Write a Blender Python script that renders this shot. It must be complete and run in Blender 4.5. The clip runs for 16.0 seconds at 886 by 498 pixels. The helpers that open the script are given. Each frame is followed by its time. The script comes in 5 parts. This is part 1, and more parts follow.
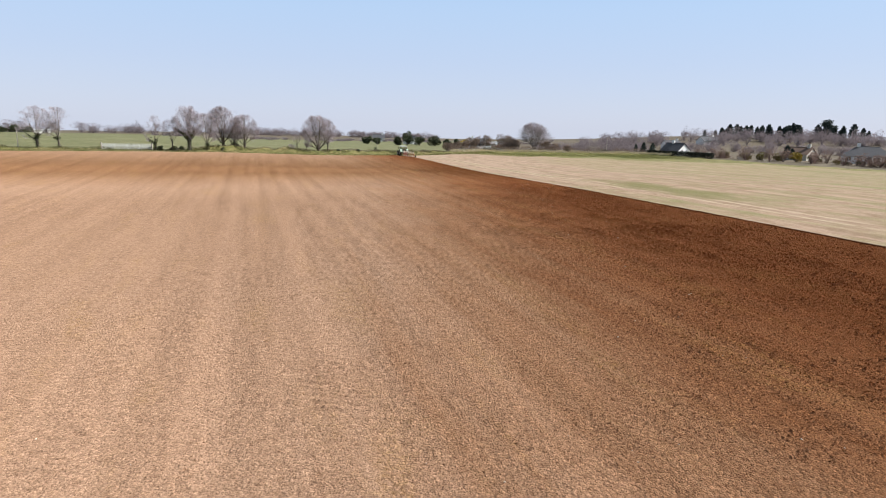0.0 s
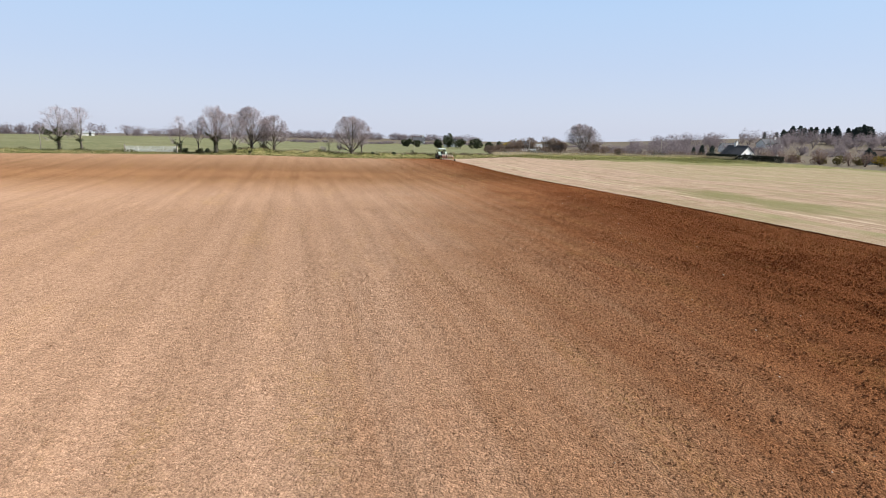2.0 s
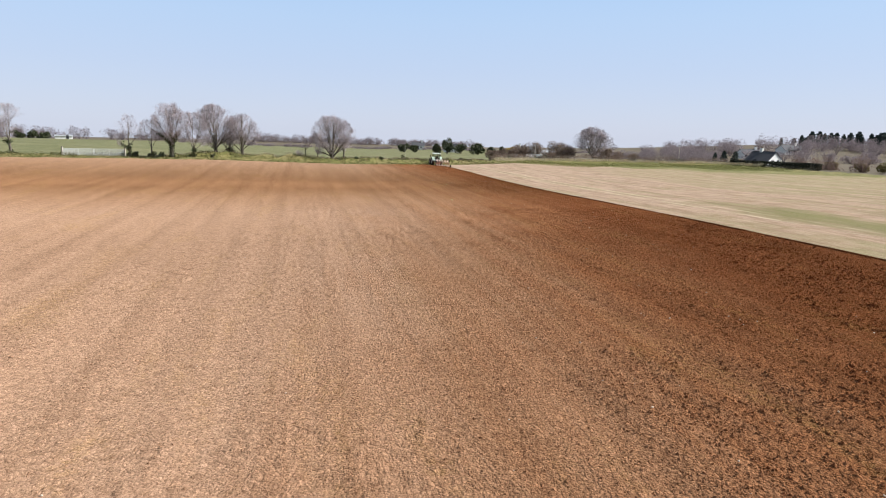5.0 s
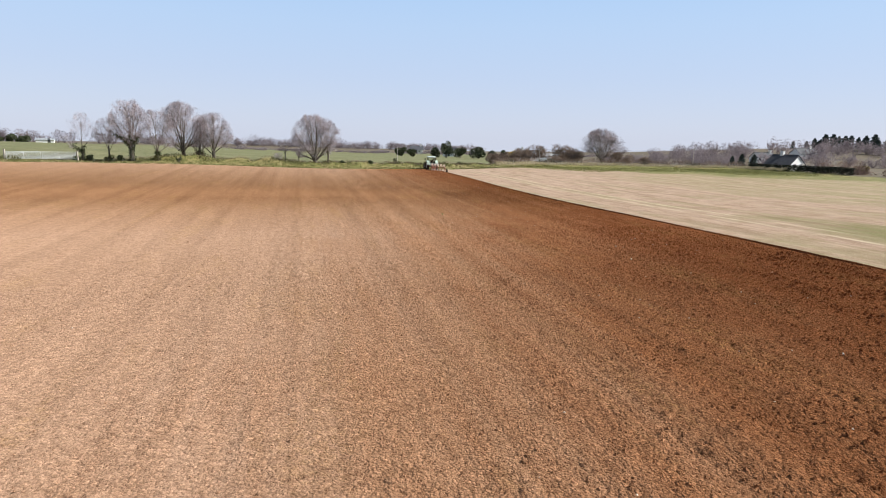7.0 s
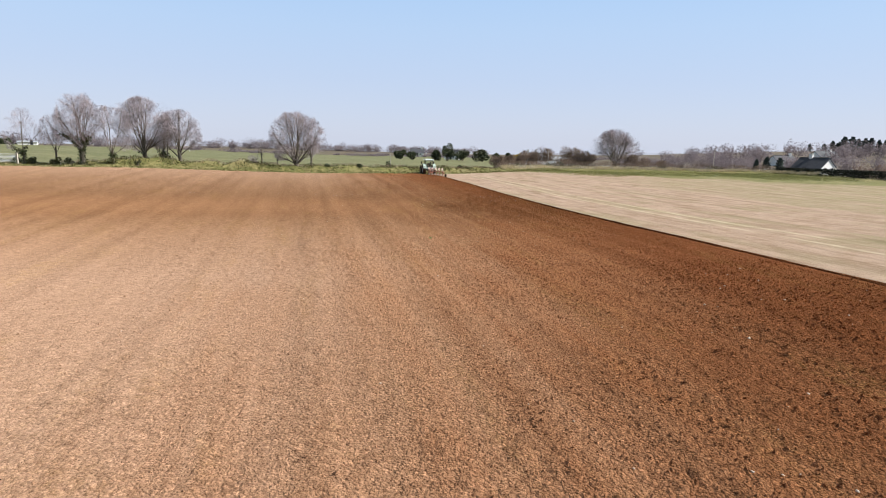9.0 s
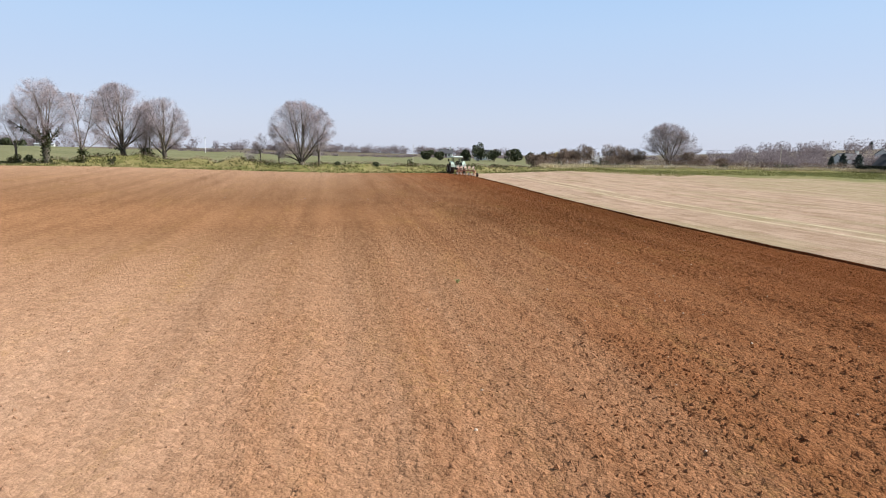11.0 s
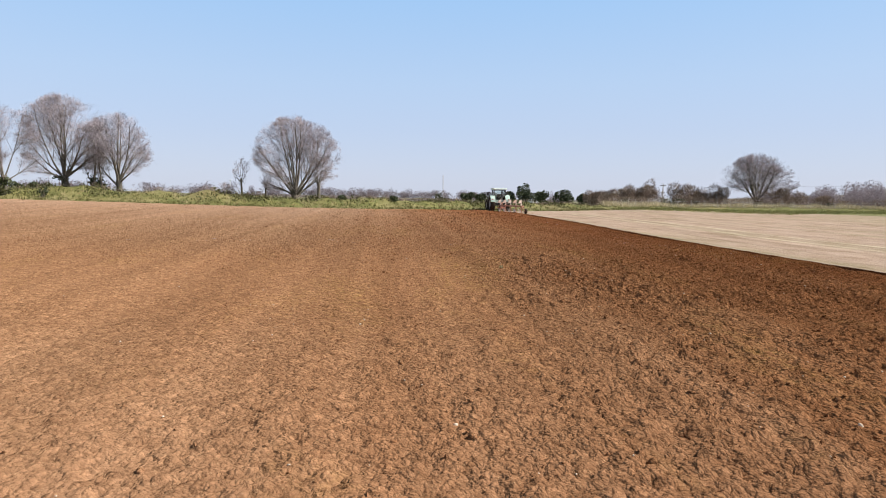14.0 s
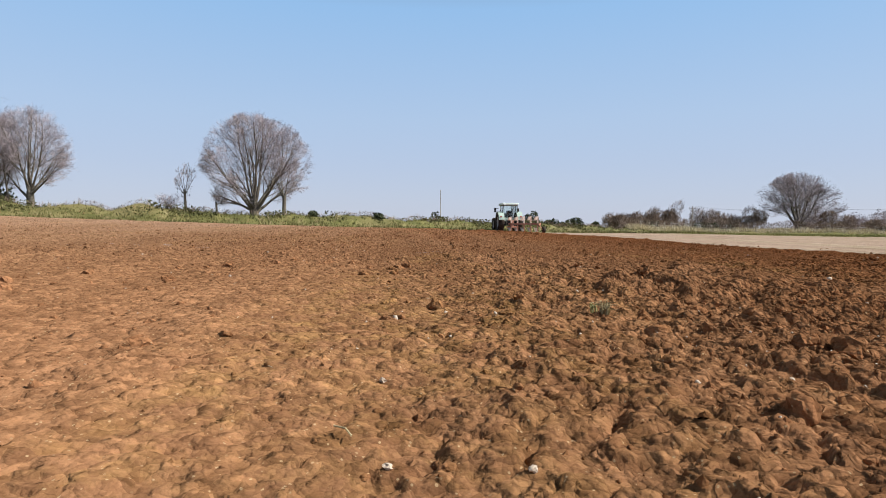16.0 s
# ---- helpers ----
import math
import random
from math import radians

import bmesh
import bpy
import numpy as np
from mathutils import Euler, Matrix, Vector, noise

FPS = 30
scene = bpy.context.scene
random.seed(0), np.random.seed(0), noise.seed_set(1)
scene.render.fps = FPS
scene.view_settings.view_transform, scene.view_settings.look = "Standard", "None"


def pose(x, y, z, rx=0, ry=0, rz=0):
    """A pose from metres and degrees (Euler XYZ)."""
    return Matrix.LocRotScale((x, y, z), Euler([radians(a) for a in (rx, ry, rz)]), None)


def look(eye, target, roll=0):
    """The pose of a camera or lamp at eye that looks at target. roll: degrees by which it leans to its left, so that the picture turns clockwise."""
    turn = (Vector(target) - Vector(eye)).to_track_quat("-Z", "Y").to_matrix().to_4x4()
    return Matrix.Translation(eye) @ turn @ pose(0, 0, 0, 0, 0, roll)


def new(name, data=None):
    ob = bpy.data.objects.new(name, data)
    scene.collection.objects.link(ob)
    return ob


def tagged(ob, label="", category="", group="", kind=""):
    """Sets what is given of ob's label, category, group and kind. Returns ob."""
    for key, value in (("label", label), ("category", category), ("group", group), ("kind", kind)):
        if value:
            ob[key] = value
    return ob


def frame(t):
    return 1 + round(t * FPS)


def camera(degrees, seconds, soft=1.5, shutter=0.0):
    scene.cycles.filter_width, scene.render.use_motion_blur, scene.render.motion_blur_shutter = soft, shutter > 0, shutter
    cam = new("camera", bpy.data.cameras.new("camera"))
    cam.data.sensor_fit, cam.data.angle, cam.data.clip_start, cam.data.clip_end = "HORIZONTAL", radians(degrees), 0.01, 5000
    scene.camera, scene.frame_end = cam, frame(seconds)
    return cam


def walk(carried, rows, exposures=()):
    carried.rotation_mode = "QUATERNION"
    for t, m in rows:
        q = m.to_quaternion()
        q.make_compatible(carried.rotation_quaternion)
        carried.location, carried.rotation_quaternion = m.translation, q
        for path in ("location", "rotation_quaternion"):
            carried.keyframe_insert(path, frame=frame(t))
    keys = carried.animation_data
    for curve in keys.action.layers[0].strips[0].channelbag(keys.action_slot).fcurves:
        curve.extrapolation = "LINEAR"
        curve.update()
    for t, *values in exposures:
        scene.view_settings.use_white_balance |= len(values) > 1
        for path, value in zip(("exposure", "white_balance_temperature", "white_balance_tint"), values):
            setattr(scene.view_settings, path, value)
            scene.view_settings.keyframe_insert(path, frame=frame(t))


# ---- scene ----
PATH = [
    (0, (0.291, 4.743, 7.666), (0.326, 6.7, 7.257), 1.2),
    (0.5, (0.387, 7.135, 7.543), (0.4, 9.093, 7.136), 1.2),
    (1, (0.515, 9.778, 7.411), (0.495, 11.736, 7.006), 1.2),
    (1.5, (0.576, 12.54, 7.325), (0.499, 14.497, 6.92), 1.1),
    (2, (0.663, 15.43, 7.223), (0.558, 17.387, 6.821), 1.1),
    (2.5, (0.718, 18.38, 7.103), (0.615, 20.337, 6.703), 1.2),
    (3, (0.809, 21.423, 6.992), (0.705, 23.381, 6.595), 1.2),
    (3.5, (0.842, 24.473, 6.91), (0.738, 26.431, 6.515), 1.3),
    (6, (1.895, 39.119, 5.902), (1.774, 41.081, 5.53), 1.2),
    (6.5, (1.851, 42.33, 5.795), (1.731, 44.292, 5.426), 1.2),
    (7, (1.822, 45.422, 5.742), (1.701, 47.385, 5.375), 1.2),
    (7.5, (1.789, 48.492, 5.692), (1.667, 50.455, 5.327), 1.2),
    (8, (1.822, 51.77, 5.561), (1.698, 53.733, 5.199), 1.3),
    (8.5, (1.809, 54.924, 5.468), (1.685, 56.887, 5.109), 1.2),
    (9, (1.854, 58.142, 5.304), (1.721, 60.105, 4.948), 1.2),
    (11.5, (0.205, 76.914, 3.657), (-0.064, 78.865, 3.309), 0.6),
    (12, (0.023, 80.332, 3.225), (-0.288, 82.277, 2.878), 0.4),
    (12.5, (-0.203, 83.68, 2.828), (-0.554, 85.62, 2.489), 0.4),
    (13, (-0.476, 86.913, 2.499), (-0.848, 88.85, 2.17), 0.3),
    (13.5, (-0.818, 90.129, 2.214), (-1.195, 92.074, 1.938), 0.4),
    (14, (-1.156, 93.329, 1.999), (-1.539, 95.282, 1.806), 0.5),
    (14.5, (-1.534, 96.513, 1.675), (-1.924, 98.472, 1.566), 0.5),
    (15, (-1.938, 99.574, 1.299), (-2.333, 101.532, 1.216), 0.6),
    (15.5, (-2.379, 102.616, 0.83), (-2.776, 104.574, 0.749), 0.5),
    (16, (-2.818, 105.778, 0.448), (-3.221, 107.735, 0.368), 0.4),
]
cam = camera(74.0, 16.0, soft=1.0)
walk(cam, [(t, look(eye, target, roll)) for t, eye, target, roll in PATH], [(0.0, 0.62), (12.5, 0.62), (14.5, 0.53), (15.2, 0.43), (16.0, 0.42)])

# ---- sky, sun ----
SUN_DIR = Vector((0.94, 0.03, 0.82)).normalized()
elev = math.asin(SUN_DIR.z)
azim = math.atan2(SUN_DIR.x, SUN_DIR.y)
world = bpy.data.worlds.new("sky")
scene.world = world
world.use_nodes = True
wt = world.node_tree
bg = wt.nodes["Background"]
sky = wt.nodes.new("ShaderNodeTexSky")
sky.sky_type = "NISHITA"
sky.sun_disc = False
sky.sun_elevation = elev
sky.sun_rotation = azim
sky.air_density, sky.dust_density, sky.ozone_density = 1.0, 0.7, 1.2
haze = wt.nodes.new("ShaderNodeMix")
haze.data_type = "RGBA"
haze.inputs[0].default_value = 0.9
# the haze over the fields is milky at the horizon and clears upwards
way = wt.nodes.new("ShaderNodeTexCoord")
split = wt.nodes.new("ShaderNodeSeparateXYZ")
veil = wt.nodes.new("ShaderNodeValToRGB")
# above 0.34 the unseen sky is dimmed and greyed to deepen ground shadows
stops = ((0.0, (0.446, 0.484, 0.592)), (0.1, (0.388, 0.470, 0.628)), (0.175, (0.356, 0.474, 0.656)), (0.34, (0.254, 0.438, 0.694)), (0.43, (0.18, 0.26, 0.35)), (0.55, (0.105, 0.122, 0.14)), (0.72, (0.078, 0.082, 0.086)), (1.0, (0.062, 0.064, 0.066)))
while len(veil.color_ramp.elements) < len(stops):
    veil.color_ramp.elements.new(0.5)
for e, (place, tint) in zip(veil.color_ramp.elements, stops):
    e.position, e.color = place, (*tint, 1)
gain = wt.nodes.new("ShaderNodeVectorMath")
gain.operation = "SCALE"
gain.inputs["Scale"].default_value = 10.0
wt.links.new(way.outputs["Generated"], split.inputs[0])
wt.links.new(split.outputs[2], veil.inputs[0])
wt.links.new(veil.outputs[0], gain.inputs[0])
wt.links.new(gain.outputs[0], haze.inputs[7])
wt.links.new(sky.outputs[0], haze.inputs[6])
wt.links.new(haze.outputs[2], bg.inputs[0])
bg.inputs[1].default_value = 0.093
sun = new("sun", bpy.data.lights.new("sun", "SUN"))
sun.data.energy, sun.data.angle, sun.data.color = 5.5, radians(0.53), (1.0, 0.98, 0.945)
sun.matrix_world = look((0, 0, 60), Vector((0, 0, 60)) - SUN_DIR)


# ---- materials ----
class Nodes:
    """Short calls to wire up a node material."""

    def __init__(self, name):
        self.mat = bpy.data.materials.new(name)
        self.mat.use_nodes = True
        self.t = self.mat.node_tree
        self.shader = self.t.nodes["Principled BSDF"]
        self.pos = self.t.nodes.new("ShaderNodeNewGeometry").outputs["Position"]

    def put(self, sock, value):
        if isinstance(value, bpy.types.NodeSocket):
            self.t.links.new(value, sock)
        else:
            sock.default_value = value

    def math(self, op, a, b=0.0, clamp=False):
        n = self.t.nodes.new("ShaderNodeMath")
        n.operation, n.use_clamp = op, clamp
        self.put(n.inputs[0], a)
        self.put(n.inputs[1], b)
        return n.outputs[0]

    def dot(self, v, w):
        n = self.t.nodes.new("ShaderNodeVectorMath")
        n.operation = "DOT_PRODUCT"
        self.put(n.inputs[0], v)
        n.inputs[1].default_value = w
        return n.outputs["Value"]

    def vec(self, x, y, z=0.0):
        n = self.t.nodes.new("ShaderNodeCombineXYZ")
        for s, v in zip(n.inputs, (x, y, z)):
            self.put(s, v)
        return n.outputs[0]

    def noise(self, vector, scale, detail=4.0, rough=0.55, dist=0.0):
        n = self.t.nodes.new("ShaderNodeTexNoise")
        self.put(n.inputs["Vector"], vector)
        n.inputs["Scale"].default_value = scale
        n.inputs["Detail"].default_value = detail
        n.inputs["Roughness"].default_value = rough
        n.inputs["Distortion"].default_value = dist
        return n.outputs["Fac"]

    def cells(self, vector, scale, feature="F1"):
        n = self.t.nodes.new("ShaderNodeTexVoronoi")
        n.feature = feature
        self.put(n.inputs["Vector"], vector)
        n.inputs["Scale"].default_value = scale
        return n.outputs["Distance"], n.outputs["Color"] if feature == "F1" else None

    def ramp(self, fac, stops):
        n = self.t.nodes.new("ShaderNodeValToRGB")
        el = n.color_ramp.elements
        while len(el) < len(stops):
            el.new(0.5)
        for e, (p, c) in zip(el, stops):
            e.position = p
            e.color = (*c, 1) if len(c) == 3 else c
        self.put(n.inputs[0], fac)
        return n.outputs[0]

    def mix(self, fac, a, b, how="MIX"):
        n = self.t.nodes.new("ShaderNodeMix")
        n.data_type, n.blend_type = "RGBA", how
        self.put(n.inputs[0], fac)
        self.put(n.inputs[6], a if isinstance(a, bpy.types.NodeSocket) else (*a, 1))
        self.put(n.inputs[7], b if isinstance(b, bpy.types.NodeSocket) else (*b, 1))
        return n.outputs[2]

    def span(self, v, a, b):
        """0 at a, 1 at b."""
        n = self.t.nodes.new("ShaderNodeMapRange")
        self.put(n.inputs[0], v)
        n.inputs[1].default_value, n.inputs[2].default_value = a, b
        return n.outputs[0]

    def bump(self, height, dist, strength=1.0, under=None):
        n = self.t.nodes.new("ShaderNodeBump")
        n.inputs["Strength"].default_value = strength
        n.inputs["Distance"].default_value = dist
        self.put(n.inputs["Height"], height)
        if under is not None:
            self.put(n.inputs["Normal"], under)
        return n.outputs[0]

    def done(self, color, rough=0.8, normal=None, metal=0.0, spec=0.3):
        self.put(self.shader.inputs["Base Color"], color if isinstance(color, bpy.types.NodeSocket) else (*color, 1))
        self.put(self.shader.inputs["Roughness"], rough)
        self.put(self.shader.inputs["Metallic"], metal)
        self.shader.inputs["Specular IOR Level"].default_value = spec
        if normal is not None:
            self.put(self.shader.inputs["Normal"], normal)
        return self.mat

    def random(self):
        return self.t.nodes.new("ShaderNodeObjectInfo").outputs["Random"]

    def island(self):
        return self.t.nodes.new("ShaderNodeNewGeometry").outputs["Random Per Island"]

    def local(self):
        return self.t.nodes.new("ShaderNodeTexCoord").outputs["Object"]


# the furrow runs along v; u is the distance to the right of the last furrow
FURROW, SLOPE = 43.0, -0.31
CU = 1 / math.hypot(1, SLOPE)
U_AX, V_AX = (CU, -SLOPE * CU), (SLOPE * CU, CU)


def to_uv(x, y):
    return (x - FURROW) * U_AX[0] + y * U_AX[1], (x - FURROW) * V_AX[0] + y * V_AX[1]


def to_xy(u, v):
    return FURROW + u * U_AX[0] + v * V_AX[0], u * U_AX[1] + v * V_AX[1]


def field_nodes(n):
    u = n.math("SUBTRACT", n.dot(n.pos, (*U_AX, 0)), FURROW * U_AX[0])
    v = n.math("SUBTRACT", n.dot(n.pos, (*V_AX, 0)), FURROW * V_AX[0])
    return u, v


def soil_material(name, fresh=0.0):
    n = Nodes(name)
    u, v = field_nodes(n)
    streak = n.noise(n.vec(n.math("MULTIPLY", u, 0.42), n.math("MULTIPLY", v, 0.02)), 1.0, 4, 0.6)
    fine_streak = n.noise(n.vec(n.math("MULTIPLY", u, 1.9), n.math("MULTIPLY", v, 0.07)), 1.0, 3, 0.6)
    patch = n.noise(n.pos, 0.16, 4, 0.6)
    grain = n.noise(n.pos, 9.0, 6, 0.68)
    fine = n.noise(n.pos, 46.0, 4, 0.7)
    wander = n.math("ADD", n.math("MULTIPLY", n.math("SUBTRACT", streak, 0.5), 9.0), n.math("MULTIPLY", n.math("SUBTRACT", patch, 0.5), 6.0))
    wander = n.math("ADD", wander, n.math("MULTIPLY", n.math("SUBTRACT", fine_streak, 0.5), 6.0))
    # dry edge shifts right with v: clod shade seen towards the sun, put into colour
    skew = n.math("MULTIPLY", n.span(v, 30.0, 110.0), -17.5)
    dry = n.span(n.math("ADD", n.math("ADD", u, skew), wander), -18.0 + fresh, -38.0 + fresh)
    # rain-settled, smoother lumps halfway down the field
    settled = n.math("MULTIPLY", n.span(v, 78.0, 88.0), n.span(v, 112.0, 104.0))
    # darker, less dry colour between v 92 and 154, fullest from 112 to 120
    far_band = n.math("MULTIPLY", n.span(v, 92.0, 112.0), n.span(v, 154.0, 120.0))
    dry = n.math("ADD", n.math("MULTIPLY", dry, n.math("SUBTRACT", 1.0, n.math("MULTIPLY", far_band, 0.75))), n.math("MULTIPLY", n.math("MULTIPLY", far_band, n.span(dry, 0.0, 0.5)), 0.30))
    base = n.ramp(dry, [
        (0.0, (0.234, 0.088, 0.037)),
        (0.3, (0.291, 0.129, 0.061)),
        (0.65, (0.335, 0.186, 0.108)),
        (1.0, (0.348, 0.220, 0.147)),
    ])
    base = n.mix(n.math("MULTIPLY", far_band, 0.9), base, n.mix(1.0, base, (0.80, 0.81, 0.765), "MULTIPLY"))
    if fresh:
        base = n.mix(0.8, base, n.mix(1.0, base, (1.0, 0.92, 0.85), "MULTIPLY"))
        base = n.mix(0.8, base, n.ramp(n.island(), [(0.0, (0.78, 0.76, 0.75)), (0.5, (1.0, 1.0, 1.0)), (1.0, (1.18, 1.18, 1.18))]), "MULTIPLY")
    bands = n.noise(n.vec(n.math("MULTIPLY", u, 0.75), n.math("MULTIPLY", v, 0.012)), 1.0, 5, 0.62)
    base = n.mix(0.85, base, n.ramp(bands, [(0.28, (0.82, 0.80, 0.78)), (0.5, (1.0, 1.0, 1.0)), (0.72, (1.14, 1.15, 1.16))]), "MULTIPLY")
    tone = n.ramp(grain, [(0.25, (0.72, 0.69, 0.67)), (0.5, (1.0, 1.0, 1.0)), (0.78, (1.2, 1.19, 1.17))])
    base = n.mix(0.75, base, tone, "MULTIPLY")
    speck = n.ramp(fine, [(0.3, (0.8, 0.78, 0.76)), (0.55, (1.0, 1.0, 1.0)), (0.8, (1.2, 1.2, 1.18))])
    base = n.mix(0.7, base, speck, "MULTIPLY")
    # dry straw and weed remains, olive in long patches
    weed = n.math("MULTIPLY", n.span(n.noise(n.vec(n.math("MULTIPLY", u, 0.45), n.math("MULTIPLY", v, 0.11)), 1.0, 4, 0.65, 0.4), 0.53, 0.68), n.span(n.noise(n.pos, 5.0, 4, 0.75), 0.42, 0.68))
    base = n.mix(n.math("MULTIPLY", weed, 0.4), base, (0.33, 0.20, 0.065))
    warp = n.math("MULTIPLY", n.noise(n.pos, 6.0, 2), 0.05)
    place = n.t.nodes.new("ShaderNodeVectorMath")
    n.put(place.inputs[0], n.pos)
    n.put(place.inputs[1], n.vec(warp, n.math("MULTIPLY", warp, -1.4), 0.0))
    place = place.outputs[0]
    d, c1 = n.cells(place, 7.5)
    d2, c2 = n.cells(place, 16.0)
    d3, c3 = n.cells(place, 36.0)
    crumb = n.ramp(n.dot(c1, (0.6, 0.4, 0.0)), [(0.12, (0.80, 0.77, 0.75)), (0.5, (1.0, 1.0, 1.0)), (0.9, (1.18, 1.18, 1.18))])
    base = n.mix(0.7, base, crumb, "MULTIPLY")
    even = n.math("SUBTRACT", 0.75, n.math("MULTIPLY", settled, 0.45))
    crumb2 = n.ramp(n.dot(c2, (0.6, 0.4, 0.0)), [(0.1, (0.70, 0.67, 0.65)), (0.5, (1.0, 1.0, 1.0)), (0.9, (1.30, 1.30, 1.28))])
    base = n.mix(even, base, crumb2, "MULTIPLY")
    crumb3 = n.ramp(n.dot(c3, (0.6, 0.4, 0.0)), [(0.1, (0.70, 0.67, 0.65)), (0.5, (1.0, 1.0, 1.0)), (0.9, (1.30, 1.30, 1.28))])
    base = n.mix(even, base, crumb3, "MULTIPLY")

    def lump(dist, pick, much):
        """Broken lumps: each cell domed and set at a height of its own."""
        return n.math("MULTIPLY", n.math("ADD", n.math("MULTIPLY", n.dot(pick, (0.0, 0.3, 0.7)), 0.75), n.math("SUBTRACT", 1.0, dist)), much)

    h = n.math("ADD", n.math("ADD", lump(d, c1, 0.045), lump(d2, c2, 0.042)), lump(d3, c3, 0.018))
    trodden = n.math("MULTIPLY", n.math("MULTIPLY", n.span(v, 106.0, 114.0), n.span(v, 126.0, 118.0)), n.span(u, -9.5, -12.5))
    h = n.math("MULTIPLY", h, n.math("SUBTRACT", 1.0, n.math("MULTIPLY", trodden, 0.6)))
    h = n.math("MULTIPLY", h, n.math("SUBTRACT", 1.0, n.math("MULTIPLY", settled, 0.5)))
    h = n.math("MULTIPLY", h, n.math("ADD", 0.62, n.math("MULTIPLY", n.math("SUBTRACT", 1.0, dry), 1.3)))
    b1 = n.bump(n.math("ADD", h, n.math("MULTIPLY", n.noise(n.pos, 12.0, 3, 0.6), 0.03)), 1.0, 1.0)
    tiny = n.noise(n.pos, 150.0, 3, 0.65)
    b2 = n.bump(tiny, 0.0025, 0.7, n.bump(fine, 0.006, 0.6, b1))
    base = n.mix(0.6, base, n.ramp(tiny, [(0.3, (0.78, 0.76, 0.74)), (0.52, (1.0, 1.0, 1.0)), (0.75, (1.22, 1.22, 1.2))]), "MULTIPLY")
    chaff, pick2 = n.cells(place, 110.0)
    base = n.mix(n.math("MULTIPLY", n.span(chaff, 0.42, 0.3), n.span(n.dot(pick2, (0.5, 0.5, 0.0)), 0.84, 0.87)), base, (0.40, 0.27, 0.15))
    n.shader.inputs["Diffuse Roughness"].default_value = 0.6
    return n.done(base, 0.97, b2, spec=0.0)


def stubble_material():
    n = Nodes("stubble")
    u, v = field_nodes(n)
    rows = n.noise(n.vec(n.math("MULTIPLY", u, 3.4), n.math("MULTIPLY", v, 0.05)), 1.0, 3, 0.6)
    wide = n.noise(n.vec(n.math("MULTIPLY", u, 0.30), n.math("MULTIPLY", v, 0.012)), 1.0, 4, 0.55)
    patch = n.noise(n.pos, 0.11, 4, 0.6)
    grain = n.noise(n.pos, 14.0, 5, 0.7)
    base = n.ramp(grain, [(0.25, (0.220, 0.143, 0.099)), (0.5, (0.374, 0.271, 0.207)), (0.75, (0.493, 0.383, 0.311))])
    base = n.mix(n.span(rows, 0.36, 0.6), n.mix(1.0, base, (0.82, 0.80, 0.75), "MULTIPLY"), base)
    blot = n.noise(n.vec(n.math("MULTIPLY", u, 0.55), n.math("MULTIPLY", v, 0.16)), 1.0, 5, 0.7)
    base = n.mix(0.9, base, n.ramp(blot, [(0.32, (0.72, 0.67, 0.60)), (0.48, (0.97, 0.96, 0.94)), (0.7, (1.14, 1.13, 1.13))]), "MULTIPLY")
    base = n.mix(0.9, base, n.ramp(n.noise(n.pos, 0.55, 5, 0.72), [(0.34, (0.76, 0.71, 0.62)), (0.5, (0.98, 0.97, 0.95)), (0.68, (1.1, 1.1, 1.1))]), "MULTIPLY")
    near_end = n.span(v, 130.0, 70.0)
    green = n.math("MULTIPLY", n.span(n.math("ADD", wide, n.math("MULTIPLY", patch, 0.55)), 0.74, 0.94), n.math("ADD", 0.35, n.math("MULTIPLY", near_end, 0.4)))
    base = n.mix(n.math("MULTIPLY", near_end, 0.8), base, n.mix(1.0, base, (0.88, 0.87, 0.82), "MULTIPLY"))
    far_side = n.math("MULTIPLY", n.span(u, 24.0, 62.0), 0.42)
    base = n.mix(n.math("ADD", green, far_side, True), base, n.ramp(grain, [(0.3, (0.125, 0.125, 0.045)), (0.7, (0.26, 0.24, 0.11))]))
    # wheel tracks of pale flattened straw
    sway = n.math("MULTIPLY", n.math("SUBTRACT", n.noise(n.vec(0.0, n.math("MULTIPLY", v, 0.06)), 1.0, 2), 0.5), 1.2)
    worn = n.span(n.noise(n.vec(n.math("MULTIPLY", u, 1.5), n.math("MULTIPLY", v, 0.25)), 1.0, 4, 0.65), 0.38, 0.6)
    for at in (6.1, 8.0):
        off = n.math("ABSOLUTE", n.math("SUBTRACT", n.math("ADD", u, sway), at))
        base = n.mix(n.math("MULTIPLY", n.math("MULTIPLY", n.span(off, 0.34, 0.12), worn), 0.75), base, (0.49, 0.41, 0.29))
    # a damp hollow where volunteer shoots came up
    du = n.math("DIVIDE", n.math("SUBTRACT", u, 10.5), 4.2)
    dv = n.math("DIVIDE", n.math("SUBTRACT", v, 80.0), 15.0)
    r = n.math("ADD", n.math("MULTIPLY", du, du), n.math("MULTIPLY", dv, dv))
    hollow = n.span(n.math("ADD", r, n.math("MULTIPLY", n.math("SUBTRACT", n.noise(n.vec(n.math("MULTIPLY", u, 0.5), n.math("MULTIPLY", v, 0.12)), 1.0, 4), 0.5), 3.2)), 1.1, 0.2)
    base = n.mix(n.math("MULTIPLY", hollow, 0.85), base, n.ramp(grain, [(0.3, (0.090, 0.090, 0.026)), (0.7, (0.205, 0.185, 0.075))]))
